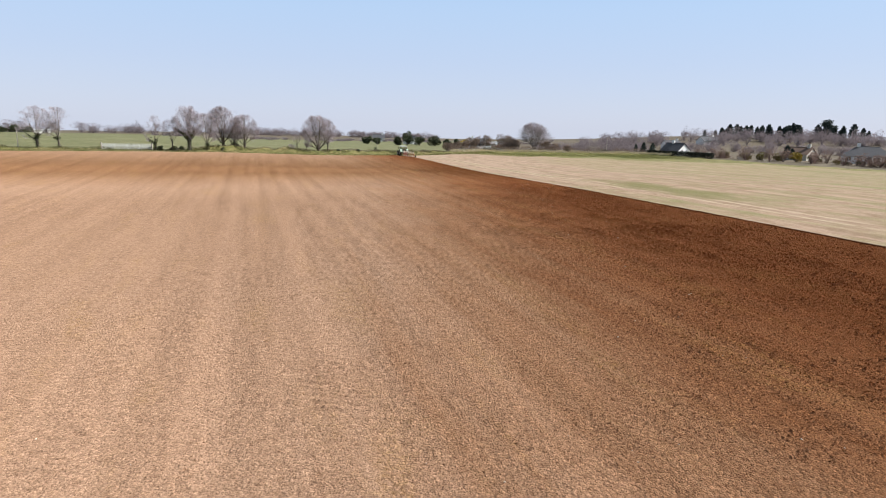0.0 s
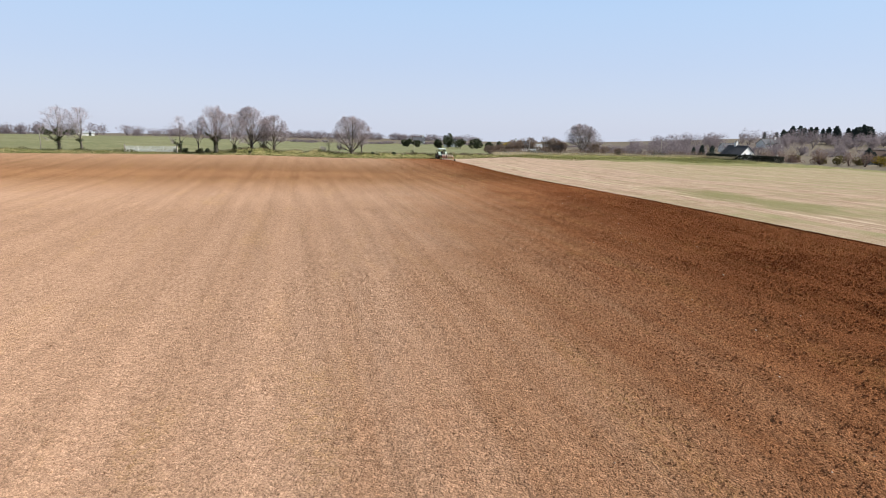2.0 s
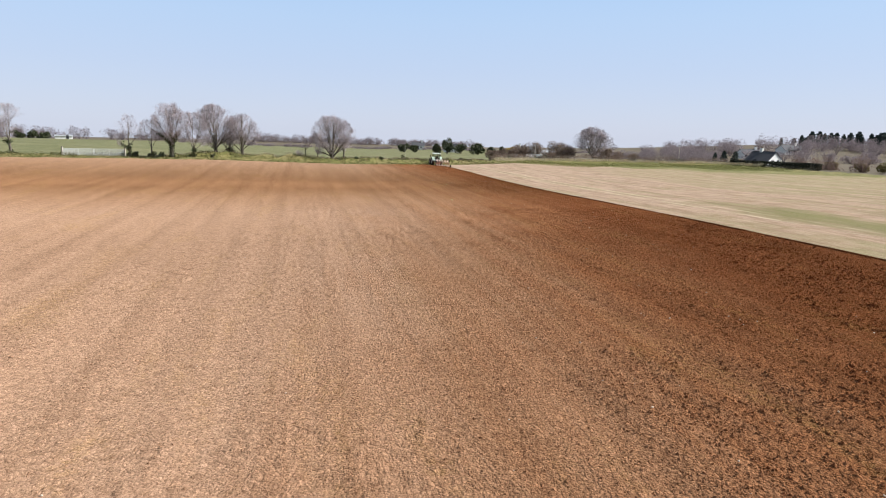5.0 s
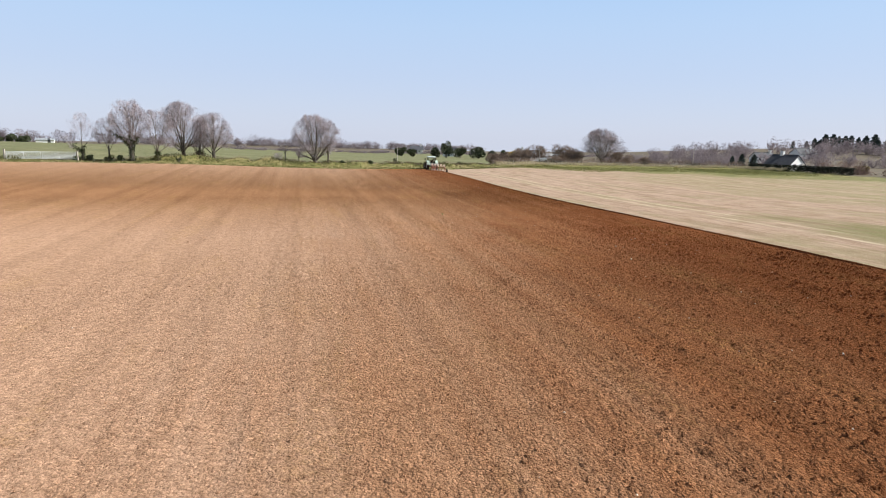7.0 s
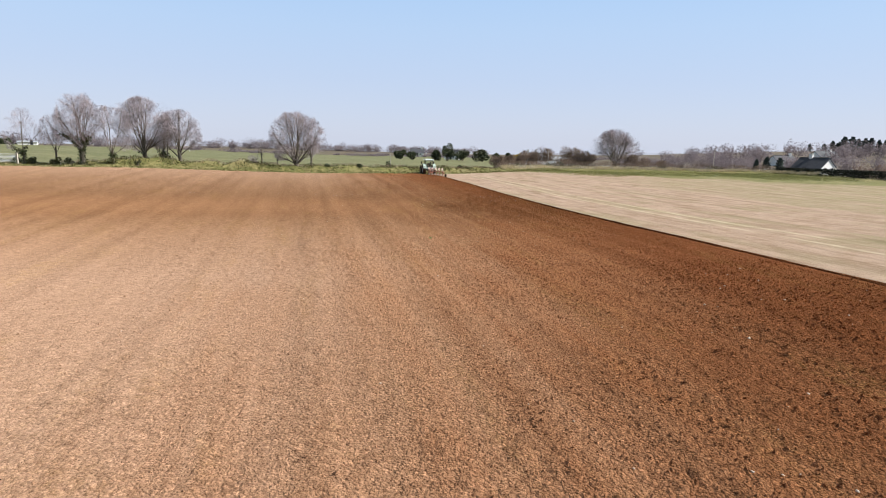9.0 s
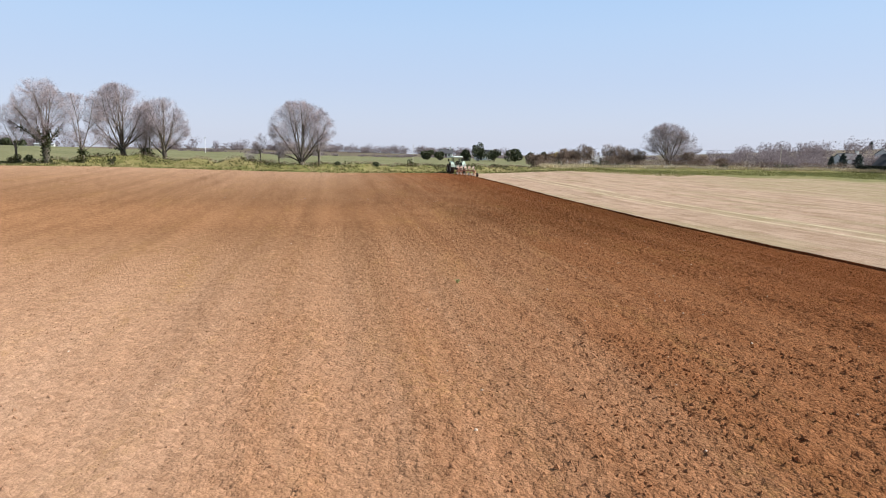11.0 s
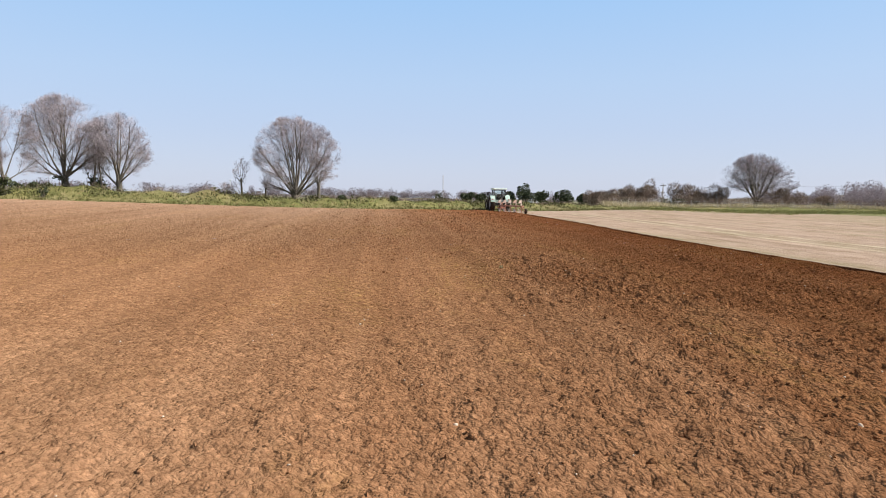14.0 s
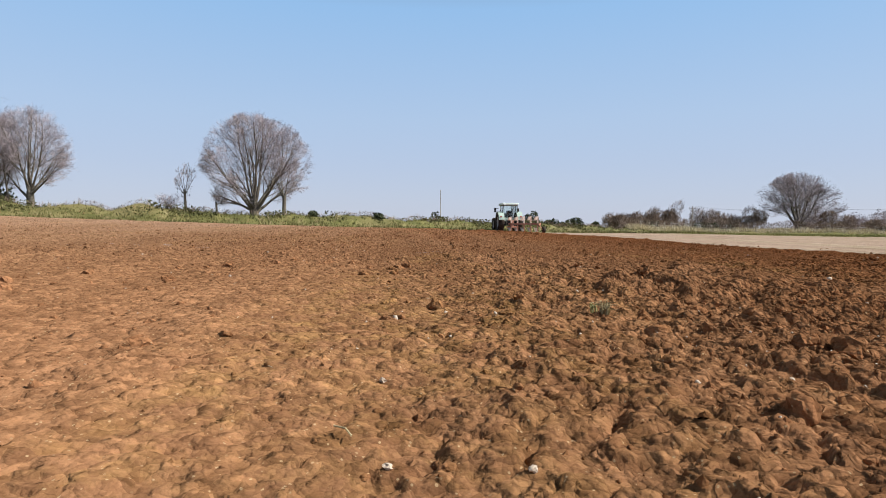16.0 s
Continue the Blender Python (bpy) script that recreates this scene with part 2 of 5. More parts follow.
    return n.done(n.mix(n.math("MULTIPLY", n.span(n.noise(n.vec(n.math("MULTIPLY", u, 0.8), n.math("MULTIPLY", v, 0.035)), 1.0, 5, 0.65), 0.53, 0.68), 0.55), base, (0.17, 0.115, 0.065)), 0.9, n.bump(n.math("ADD", grain, n.math("MULTIPLY", rows, 0.6)), 0.05, 0.8), spec=0.15)


def grass_material(name, dark, light, straw=(0.33, 0.28, 0.13), straws=0.35):
    n = Nodes(name)
    big = n.noise(n.pos, 0.09, 4, 0.6)
    mid = n.noise(n.pos, 0.8, 4, 0.65)
    grain = n.noise(n.pos, 11.0, 5, 0.7)
    base = n.mix(n.span(n.math("ADD", mid, n.math("MULTIPLY", grain, 0.6)), 0.55, 1.05), dark, light)
    base = n.mix(n.math("MULTIPLY", n.span(n.math("ADD", big, n.math("MULTIPLY", mid, 0.5)), 0.72, 0.95), straws), base, straw)
    return n.done(base, 0.85, n.bump(grain, 0.08, 0.9), spec=0.2)


def plain_material(name, a, b, scale=6.0, rough=0.7, metal=0.0, bump=0.004, spec=0.3, by=None):
    n = Nodes(name)
    g = n.noise(n.local(), scale, 5, 0.65)
    w = n.noise(n.local(), scale * 0.17, 3, 0.6)
    f = n.span(n.math("ADD", g, n.math("MULTIPLY", w, 0.7)), 0.55, 1.1)
    col = n.mix(f, a, b)
    if by:
        f = n.island() if by == "island" else n.random()
        col = n.mix(0.6, col, n.ramp(f, [(0.0, (0.7, 0.7, 0.7)), (1.0, (1.25, 1.2, 1.15))]), "MULTIPLY")
    return n.done(col, rough, n.bump(g, bump, 0.6), metal, spec)


def twig_material(name, a, b, scale):
    """Masses of fine twigs: light falls through as well as on them."""
    n = Nodes(name)
    g = n.noise(n.pos, scale, 4, 0.65)
    col = n.mix(n.span(g, 0.3, 0.7), a, b)
    diffuse, through_it = n.t.nodes.new("ShaderNodeBsdfDiffuse"), n.t.nodes.new("ShaderNodeBsdfTranslucent")
    both = n.t.nodes.new("ShaderNodeMixShader")
    n.put(diffuse.inputs[0], col)
    n.put(through_it.inputs[0], col)
    n.put(both.inputs[1], diffuse.outputs[0])
    n.put(both.inputs[2], through_it.outputs[0])
    n.put(n.t.nodes["Material Output"].inputs[0], both.outputs[0])
    return n.mat


SOIL = soil_material("ploughed_soil")
CLOD = soil_material("clod_soil", fresh=2.0)
STUBBLE = stubble_material()
VERGE = grass_material("verge_grass", (0.080, 0.084, 0.024), (0.215, 0.20, 0.068), (0.30, 0.235, 0.12), 0.55)
PASTURE = grass_material("pasture_grass", (0.100, 0.106, 0.045), (0.172, 0.172, 0.084), (0.25, 0.225, 0.125), 0.45)
SCRUBLAND = grass_material("rough_ground", (0.075, 0.060, 0.040), (0.14, 0.115, 0.080), (0.22, 0.17, 0.12), 0.4)
BARK = plain_material("bark", (0.058, 0.049, 0.037), (0.215, 0.185, 0.148), 9.0, 0.92, bump=0.02, spec=0.1)
TWIG = plain_material("twigs", (0.262, 0.230, 0.247), (0.45, 0.398, 0.415), 2.0, 0.9, spec=0.1, by="island")
FAR_TWIG = twig_material("far_twigs", (0.195, 0.163, 0.172), (0.295, 0.250, 0.258), 0.25)
HILL_TWIG = twig_material("scrub_twigs", (0.165, 0.115, 0.097), (0.27, 0.195, 0.165), 0.4)
IVY = plain_material("ivy", (0.018, 0.026, 0.008), (0.060, 0.070, 0.024), 5.0, 0.6, spec=0.35, by="island")


# ---- lie of the land ----
def smooth(t):
    t = np.clip(t, 0, 1)
    return t * t * (3 - 2 * t)


HEDGE = np.array([(-330, 0), (-200, 60), (-110, 105), (-69, 129.5), (-57.5, 135.5), (-48, 141.5), (-28, 149), (-8, 167), (5, 186), (17, 204), (40, 209), (75, 214), (79, 200), (83.5, 182), (92, 160), (110, 140), (170, 85), (300, -40)], float)


def from_hedge(x, y):
    """Distance to the hedge line, the way along it, and on which side (inside the field is below zero)."""
    x, y = np.asarray(x, float), np.asarray(y, float)
    best, along, side, run = np.full(x.shape, 1e9), np.zeros(x.shape), np.zeros(x.shape), 0.0
    for (ax, ay), (bx, by) in zip(HEDGE[:-1], HEDGE[1:]):
        dx, dy = bx - ax, by - ay
        n = math.hypot(dx, dy)
        t = np.clip(((x - ax) * dx + (y - ay) * dy) / n**2, 0, 1)
        d = np.hypot(x - ax - t * dx, y - ay - t * dy)
        s = dx * (y - ay) - dy * (x - ax)
        near = d < best
        best, along, side = np.where(near, d, best), np.where(near, run + t * n, along), np.where(near, np.sign(s), side)
        run += n
    return best, along, side


RUNS = np.r_[0, np.cumsum(np.hypot(*np.diff(HEDGE, axis=0).T))]


def lattice(ix, iy, seed):
    h = (ix.astype(np.int64) * 374761393 + iy.astype(np.int64) * 668265263 + seed * 1442695041) & 0x7FFFFFFF
    h = ((h ^ (h >> 13)) * 1274126177) & 0x7FFFFFFF
    return ((h ^ (h >> 16)) & 0xFFFF) / 65535.0


def vnoise(x, y, seed=0):
    ix, iy = np.floor(x), np.floor(y)
    fx, fy = x - ix, y - iy
    fx, fy = fx * fx * (3 - 2 * fx), fy * fy * (3 - 2 * fy)
    a, b = lattice(ix, iy, seed), lattice(ix + 1, iy, seed)
    c, d = lattice(ix, iy + 1, seed), lattice(ix + 1, iy + 1, seed)
    return (a * (1 - fx) + b * fx) * (1 - fy) + (c * (1 - fx) + d * fx) * fy - 0.5


def fbm(x, y, seed=0, octaves=4):
    out, amp = 0, 1.0
    for k in range(octaves):
        out = out + amp * vnoise(x * 2**k, y * 2**k, seed + 17 * k)
        amp *= 0.5
    return out


def plates(x, y, cell, seed, crack=0.3, lean=0.5):
    """Broken soil: angular lumps of uneven height and tilt, parted by crevices; about 0 to 1."""
    x, y = x / cell, y / cell
    ix, iy = np.floor(x), np.floor(y)
    near, next_near, top = np.full(x.shape, 9.0), np.full(x.shape, 9.0), np.zeros(x.shape)
    for a in (-1, 0, 1):
        for b in (-1, 0, 1):
            jx, jy = ix + a, iy + b
            h = lattice(jx, jy, seed)
            k = h * 65535.0
            px = x - jx - np.mod(k * 0.618034, 1.0)
            py = y - jy - np.mod(k * 0.754878, 1.0)
            d = np.hypot(px, py)
            tilt = np.mod(k * 0.381966, 1.0) * 6.283
            t = 0.25 + 0.75 * h + lean * (px * np.cos(tilt) + py * np.sin(tilt))
            first = d < near
            next_near = np.where(first, near, np.minimum(next_near, d))
            top = np.where(first, t, top)
            near = np.where(first, d, near)
    edge = np.clip((next_near - near) / crack, 0, 1)
    return np.clip(top, 0.05, 1.3) * edge * (2 - edge)


def terrain(x, y):
    x, y = np.asarray(x, float), np.asarray(y, float)
    s = smooth((y - 70) / 70)
    near = 0.9 * (1 - np.exp(-np.maximum(x - 8, 0) / 25)) + 0.008 * np.maximum(-x - 20, 0)
    left = 0.025 * np.clip(-x, 0, 130)
    far = -0.2 + left - 0.35 * (1 - np.exp(-np.maximum(x, 0) / 20))
    z = (1 - s) * near + s * far
    out = smooth((y - 165) / 190)
    away = -2.4 + 2.2 * smooth((-x - 60) / 120) + 8.5 * np.exp(-(((x - 245) / 130) ** 2) - ((y - 420) / 130) ** 2)
    z = z * (1 - out) + away * out - 0.02 * np.maximum(0, np.hypot(x, y) - 480)
    return z + 0.10 * fbm(x / 23, y / 23, 5, 2)


def bank(x, y):
    d, run, side = from_hedge(x, y)
    h = np.interp(run, RUNS, [0.9, 0.9, 0.9, 0.1, 0.1, 1.0, 0.95, 0.6, 0.5, 0.55, 0.6, 0.6, 0.6, 0.4, 0.1, 0.1, 0.1, 0.1])
    return h * np.exp(-((d / 2.1) ** 2)) * (1 + 0.8 * fbm(x / 2.2, y / 2.2, 9, 2))


def edge_u(v):
    """The last furrow; ahead of the tractor the one before it."""
    return np.where(v > 165.5, -2.2, 0.0)


# tyre prints of an earlier pass over the dry soil, in lines along the drive
PRINT_AT, PRINT_RUN = (-1.9, 19.2), 4.4


def prints(x, y):
    """Rows of slanted lug dents."""
    dx, dy = x - PRINT_AT[0], y - PRINT_AT[1]
    a = dx * U_AX[0] + dy * U_AX[1]
    b = dx * V_AX[0] + dy * V_AX[1]
    out = np.zeros(x.shape)
    for off in (-0.62, -0.12, 0.36):
        row = smooth((0.24 - np.abs(a - off + 0.05 * np.sin(b * 3.0))) / 0.1)
        lug = np.clip(1.6 * np.sin(2 * math.pi * (b / 0.42 + (a - off) * 1.2 + off)), -1, 1)
        out = out + row * lug
    return 0.06 * out * smooth(b / 0.6) * smooth((PRINT_RUN - b) / 0.8)


def soil_relief(x, y):
    u, v = to_uv(x, y)
    wet = smooth((u + 33 - 0.17 * np.clip(v - 40, 0, 70)) / 26 + 0.35 * fbm(u / 3.0, v / 14.0, 13, 2))
    rough = (0.6 + 0.4 * wet) * (1 - 0.8 * smooth((u + 1.6) / 1.2))
    z = 0.05 * fbm(u / 1.3, v / 7.0, 3, 3) + 0.022 * np.cos(u * 2 * math.pi / 2.2) * rough
    # the slices that each plough body laid over
    z = z + 0.012 * wet * rough * np.cos(u * 2 * math.pi / 0.44 + 5.0 * fbm(u / 2, v / 2.0, 15, 3))
    close = smooth((v - 92) / 14) * (1 - smooth((v - 130) / 6))
    fine = smooth((v - 110) / 3) * (1 - smooth((v - 124) / 3))
    wx, wy = x + 0.09 * fbm(x / 0.21, y / 0.21, 61, 2), y + 0.09 * fbm(x / 0.21, y / 0.21, 65, 2)
    near = smooth((v - 106) / 6) * (1 - smooth((v - 119) / 5))
    rough = rough * (1 - near * (0.60 - 1.1 * smooth((u + 13.2) / 3.2)))
    mid = smooth((v - 80) / 8) * (1 - smooth((v - 106) / 6))
    rough = rough * (1 + 0.3 * mid)
    some = np.clip(0.55 + 1.1 * fbm(x / 1.9, y / 1.9, 23, 2), 0.15, 1.2)
    big = plates(wx, wy, 0.42, 21, 0.25, 0.6)
    big = np.where(big > 0.62, big - 0.62, 0.0)
    z = z + rough * some * 0.17 * (1 - 0.75 * mid) * big
    z = z + rough * (0.45 + 0.55 * some) * (0.046 + 0.040 * wet - 0.006 * close) * plates(wx, wy, 0.21, 31, 0.25, 0.45)
    z = z + rough * (0.026 + 0.014 * wet) * plates(wx, wy, 0.115, 36, 0.3, 0.45)
    wx, wy = wx + 0.02 * fbm(x / 0.05, y / 0.05, 67, 2), wy + 0.02 * fbm(x / 0.05, y / 0.05, 69, 2)
    z = z + fine * (0.5 + 0.5 * rough) * (0.015 * plates(wx, wy, 0.056, 41, 0.3, 0.4) + 0.006 * plates(wx, wy, 0.026, 46, 0.4, 0.4))
    return z + rough * 0.02 * fbm(x / 0.3, y / 0.3, 51, 2) + prints(x, y)


def height(x, y):
    x, y = np.asarray(x, float), np.asarray(y, float)
    u, v = to_uv(x, y)
    d, run, side = from_hedge(x, y)
    inside = smooth((-(side * d) - 4.5) / 1.5)
    e = edge_u(v)
    tilled = inside * (u < e)
    z = terrain(x, y) + bank(x, y)
    trench = -0.23 * np.exp(-(((u - e + 0.22) / 0.17) ** 2))
    z = z + tilled * (soil_relief(x, y) + 0.02 + trench)
    stub = inside * (u >= e)
    z = z + stub * 0.025 * fbm(x / 0.5, y / 0.5, 61, 2)
    out = 1 - inside
    return z + out * np.where(d < 40, 0.12, 0.0) * fbm(x / 1.1, y / 1.1, 71, 3)


def mesh_of(name, verts, faces, mats, index=None, smooth_faces=True):
    me = bpy.data.meshes.new(name)
    verts, faces = np.asarray(verts, np.float32), np.asarray(faces, np.int32)
    k = faces.shape[1]
    me.vertices.add(len(verts))
    me.vertices.foreach_set("co", verts.ravel())
    me.loops.add(faces.size)
    me.loops.foreach_set("vertex_index", faces.ravel())
    me.polygons.add(len(faces))
    me.polygons.foreach_set("loop_start", np.arange(0, faces.size, k, dtype=np.int32))
    me.polygons.foreach_set("use_smooth", np.broadcast_to(smooth_faces, len(faces)).copy())
    if index is not None:
        me.polygons.foreach_set("material_index", np.asarray(index, np.int32))
    for m in mats:
        me.materials.append(m)
    me.update(calc_edges=True)
    return me


def spread(*stretches):
    """Grid lines: stretches of (from, to, step)."""
    out = [np.arange(a, b, s) for a, b, s in stretches]
    return np.unique(np.concatenate(out).round(4))


def outward(start, first, ratio, end):
    out, p, s = [], start, first
    while abs(p) < end:
        s *= ratio
        p += s
        out.append(p)
    return np.array(out)


# finer stretches of the ground: u from, to, v from, to, and the two steps; later ones lie within or beside earlier ones
FINE = (
    (-55.0, -2.6, 26.0, 126.0, 0.2, 0.25),
    (-45.2, -20.8, 27.0, 42.0, 0.08, 0.11),
    (-41.2, -16.8, 42.0, 57.0, 0.08, 0.11),
    (-36.8, -12.4, 57.0, 72.0, 0.08, 0.11),
    (-32.4, -8.0, 72.0, 84.0, 0.08, 0.11),
    (-27.5, -5.5, 84.0, 98.4, 0.06, 0.08),
    (-22.5, -4.0, 98.4, 111.0, 0.05, 0.06),
    (-24.0, -4.0, 111.0, 125.0, 0.055, 0.06),
    (-16.4, -8.0, 112.6, 119.8, 0.023, 0.025),
    (-14.6, -10.0, 114.7, 117.5, 0.012, 0.0125),
    (-46.0, -3.0, 126.0, 150.0, 0.14, 0.22),
)


def zone(cx, cy, cu, cv):
    """Which ground cover lies at a place: soil, stubble, verge, pasture, rough ground."""
    d, run, side = from_hedge(cx, cy)
    inside = -side * d
    ragged = 0.9 * fbm(cx / 1.6, cy / 1.6, 81, 3)
    right = smooth((run - RUNS[8]) / 25) * (1 - smooth((run - RUNS[13]) / 20))
    m = np.where(cu < edge_u(cv), 0, 1)
    m = np.where(inside < 5.0 + ragged + 29.0 * right + 5 * right * fbm(cx / 9, cy / 9, 82, 2), 2, m)
    wood = (cx > 6 + 0.25 * (cy - 200)) | (cy > 395 + 0.35 * cx)
    return np.where(inside < -1.5, np.where(wood, 4, 3), m)


def between(us, vs, gu, gv):
    """The heights of a coarse grid, read between its nodes."""
    X, Y = to_xy(*np.meshgrid(gu, gv, indexing="ij"))
    Z = height(X, Y)
    Z = np.stack([np.interp(us, gu, Z[:, k]) for k in range(len(gv))], 1)
    return np.stack([np.interp(vs, gv, row) for row in Z])


def sheet(us, vs, finer=(), coarse=None):
    """A stretch of ground; its rim follows the coarser grid round it, and finer pieces take the place of its faces."""
    U, V = np.meshgrid(us, vs, indexing="ij")
    X, Y = to_xy(U, V)
    Z = height(X, Y)
    if coarse:
        rim = np.minimum(np.minimum(U - us[0], us[-1] - U), np.minimum(V - vs[0], vs[-1] - V))
        w = smooth(rim / min(1.2, 0.15 * (us[-1] - us[0])))
        Z = Z * w + between(us, vs, *coarse) * (1 - w)
    nu, nv = len(us), len(vs)
    i, j = np.meshgrid(np.arange(nu - 1), np.arange(nv - 1), indexing="ij")
    a = (i * nv + j).ravel()
    cu = ((us[:-1] + us[1:]) / 2)[:, None] + 0 * vs[None, :-1]
    cv = ((vs[:-1] + vs[1:]) / 2)[None, :] + 0 * us[:-1, None]
    keep = np.full(cu.shape, True)
    for p in finer:
        keep &= ~((cu > p[0]) & (cu < p[1]) & (cv > p[2]) & (cv < p[3]))
    keep = keep.ravel()
    faces = np.stack([a, a + nv, a + nv + 1, a + 1], 1)[keep]
    cx, cy = to_xy(cu, cv)
    verts = np.stack([X, Y, Z], -1).reshape(-1, 3)
    used, back = np.unique(faces, return_inverse=True)
    return verts[used], back.reshape(faces.shape), zone(cx, cy, cu, cv).ravel()[keep]


def lines(start, end, step, marks):
    """Even grid lines, with the marks that fall between them."""
    return np.unique(np.concatenate([np.linspace(start, end, round((end - start) / step) + 1), [m for m in marks if start <= m <= end]]).round(4))


def build_ground():
    us = np.concatenate([
        outward(-70, -0.6, 1.08, 4500)[::-1], spread((-70, -5, 0.5), (-5, -0.5, 0.25)), [p[k] for p in FINE for k in (0, 1)],
        np.array([-0.42, -0.33, -0.24, -0.1, -0.03, 0.0, 0.12]), spread((0.4, 12, 0.5), (12, 60, 1.6)), outward(60, 1.6, 1.09, 4500)])
    vs = np.concatenate([
        outward(10, -0.8, 1.14, 4500)[::-1], spread((10, 22, 0.5), (22, 111, 1.0), (111, 124, 0.5), (124, 150, 0.45), (150, 196, 0.7), (196, 270, 1.2)),
        [p[k] for p in FINE for k in (2, 3)], outward(270, 1.2, 1.08, 4500)])
    grids = [(np.unique(us.round(4)), np.unique(vs.round(4)))]
    pieces = [sheet(*grids[0], FINE)]
    for k, (a, b, c, d, du, dv) in enumerate(FINE):
        rest = [p for p in FINE[k + 1:] if p[0] < b and p[1] > a and p[2] < d and p[3] > c]
        grids.append((lines(a, b, du, [p[i] for p in rest for i in (0, 1)]), lines(c, d, dv, [p[i] for p in rest for i in (2, 3)])))
        around = grids[(0, 1, 1, 1, 1, 1, 1, 1, 8, 9, 0)[k]]
        pieces.append(sheet(*grids[-1], rest, [g[(g >= lo - 1e-6) & (g <= hi + 1e-6)] for g, lo, hi in zip(around, (a, c), (b, d))]))
    # firm soil under the loose layer
    U, V = np.meshgrid(np.linspace(-56, -2, 19), np.linspace(25, 127, 34), indexing="ij")
    X, Y = to_xy(U, V)
    a = (np.arange(18)[:, None] * 34 + np.arange(33)[None]).ravel()
    pieces.append((np.stack([X, Y, terrain(X, Y) - 0.2], -1).reshape(-1, 3), np.stack([a, a + 34, a + 35, a + 1], 1), np.zeros(len(a), int)))
    v, f = joined(*[p[:2] for p in pieces])
    cover = np.concatenate([p[2] for p in pieces])
    me = mesh_of("ground", v, f, [SOIL, STUBBLE, VERGE, PASTURE, SCRUBLAND], cover)
    return tagged(new("ground", me), "broad brown ploughed field beside pale stubble and green pasture", "ground", kind="structure")


def joined(*pieces):
    vs, fs, n = [], [], 0
    for v, f in pieces:
        vs.append(v)
        fs.append(f + n)
        n += len(v)
    return np.concatenate(vs), np.concatenate(fs)


ground = build_ground()


def floor_z(x, y):
    return float(height(np.array([x]), np.array([y]))[0])


# ---- helpers for things ----
def part(name, data, material, parent, label=""):
    """Link a bmesh or a mesh as one part of a thing."""
    if isinstance(data, bmesh.types.BMesh):
        me = bpy.data.meshes.new(name)
        data.to_mesh(me)
        data.free()
        data = me
    if material is not None and not data.materials:
        data.materials.append(material)
    ob = new(name, data)
    ob.parent = parent
    if label:
        ob["label"] = label
    return ob


def thing(name, m, label, category, group="", kind=""):
    ob = new(name)
    ob.matrix_world = m
    ob.empty_display_size = 0.3
    return tagged(ob, label, category, group, kind)


def tubes(segs, sides):
    """Tapered tubes for rows of x0 y0 z0 r0 x1 y1 z1 r1."""
    s = np.asarray(segs, float)
    p, q = s[:, :3], s[:, 4:7]
    d = q - p
    d /= np.linalg.norm(d, axis=1)[:, None] + 1e-9
    ref = np.where(np.abs(d[:, 2:3]) > 0.9, [[1.0, 0, 0]], [[0, 0, 1.0]])
    a = np.cross(d, ref)
    a /= np.linalg.norm(a, axis=1)[:, None] + 1e-9
    b = np.cross(d, a)
    k = np.arange(sides) * 2 * np.pi / sides
    ring = a[:, None] * np.cos(k)[None, :, None] + b[:, None] * np.sin(k)[None, :, None]
    v = np.concatenate([p[:, None] + ring * s[:, 3][:, None, None], q[:, None] + ring * s[:, 7][:, None, None]], 1)
    n = np.arange(sides)
    f = np.stack([n, (n + 1) % sides, (n + 1) % sides + sides, n + sides], 1)
    return v.reshape(-1, 3), (f[None] + (np.arange(len(s)) * 2 * sides)[:, None, None]).reshape(-1, 4)


def to_shell(p, d, shell):
    """How far from p along d the crown's outline lies. shell: centre height and three radii."""
    c, rx, ry, rz = shell
    q = Vector((p.x / rx, p.y / ry, (p.z - c) / rz))
    w = Vector((d.x / rx, d.y / ry, d.z / rz))
    a, b, k = w.dot(w), q.dot(w), q.dot(q) - 1
    disc = b * b - a * k
    return (-b + math.sqrt(disc)) / a if disc > 0 else 0.0


STEPS = (7, 5, 3, 2, 1)


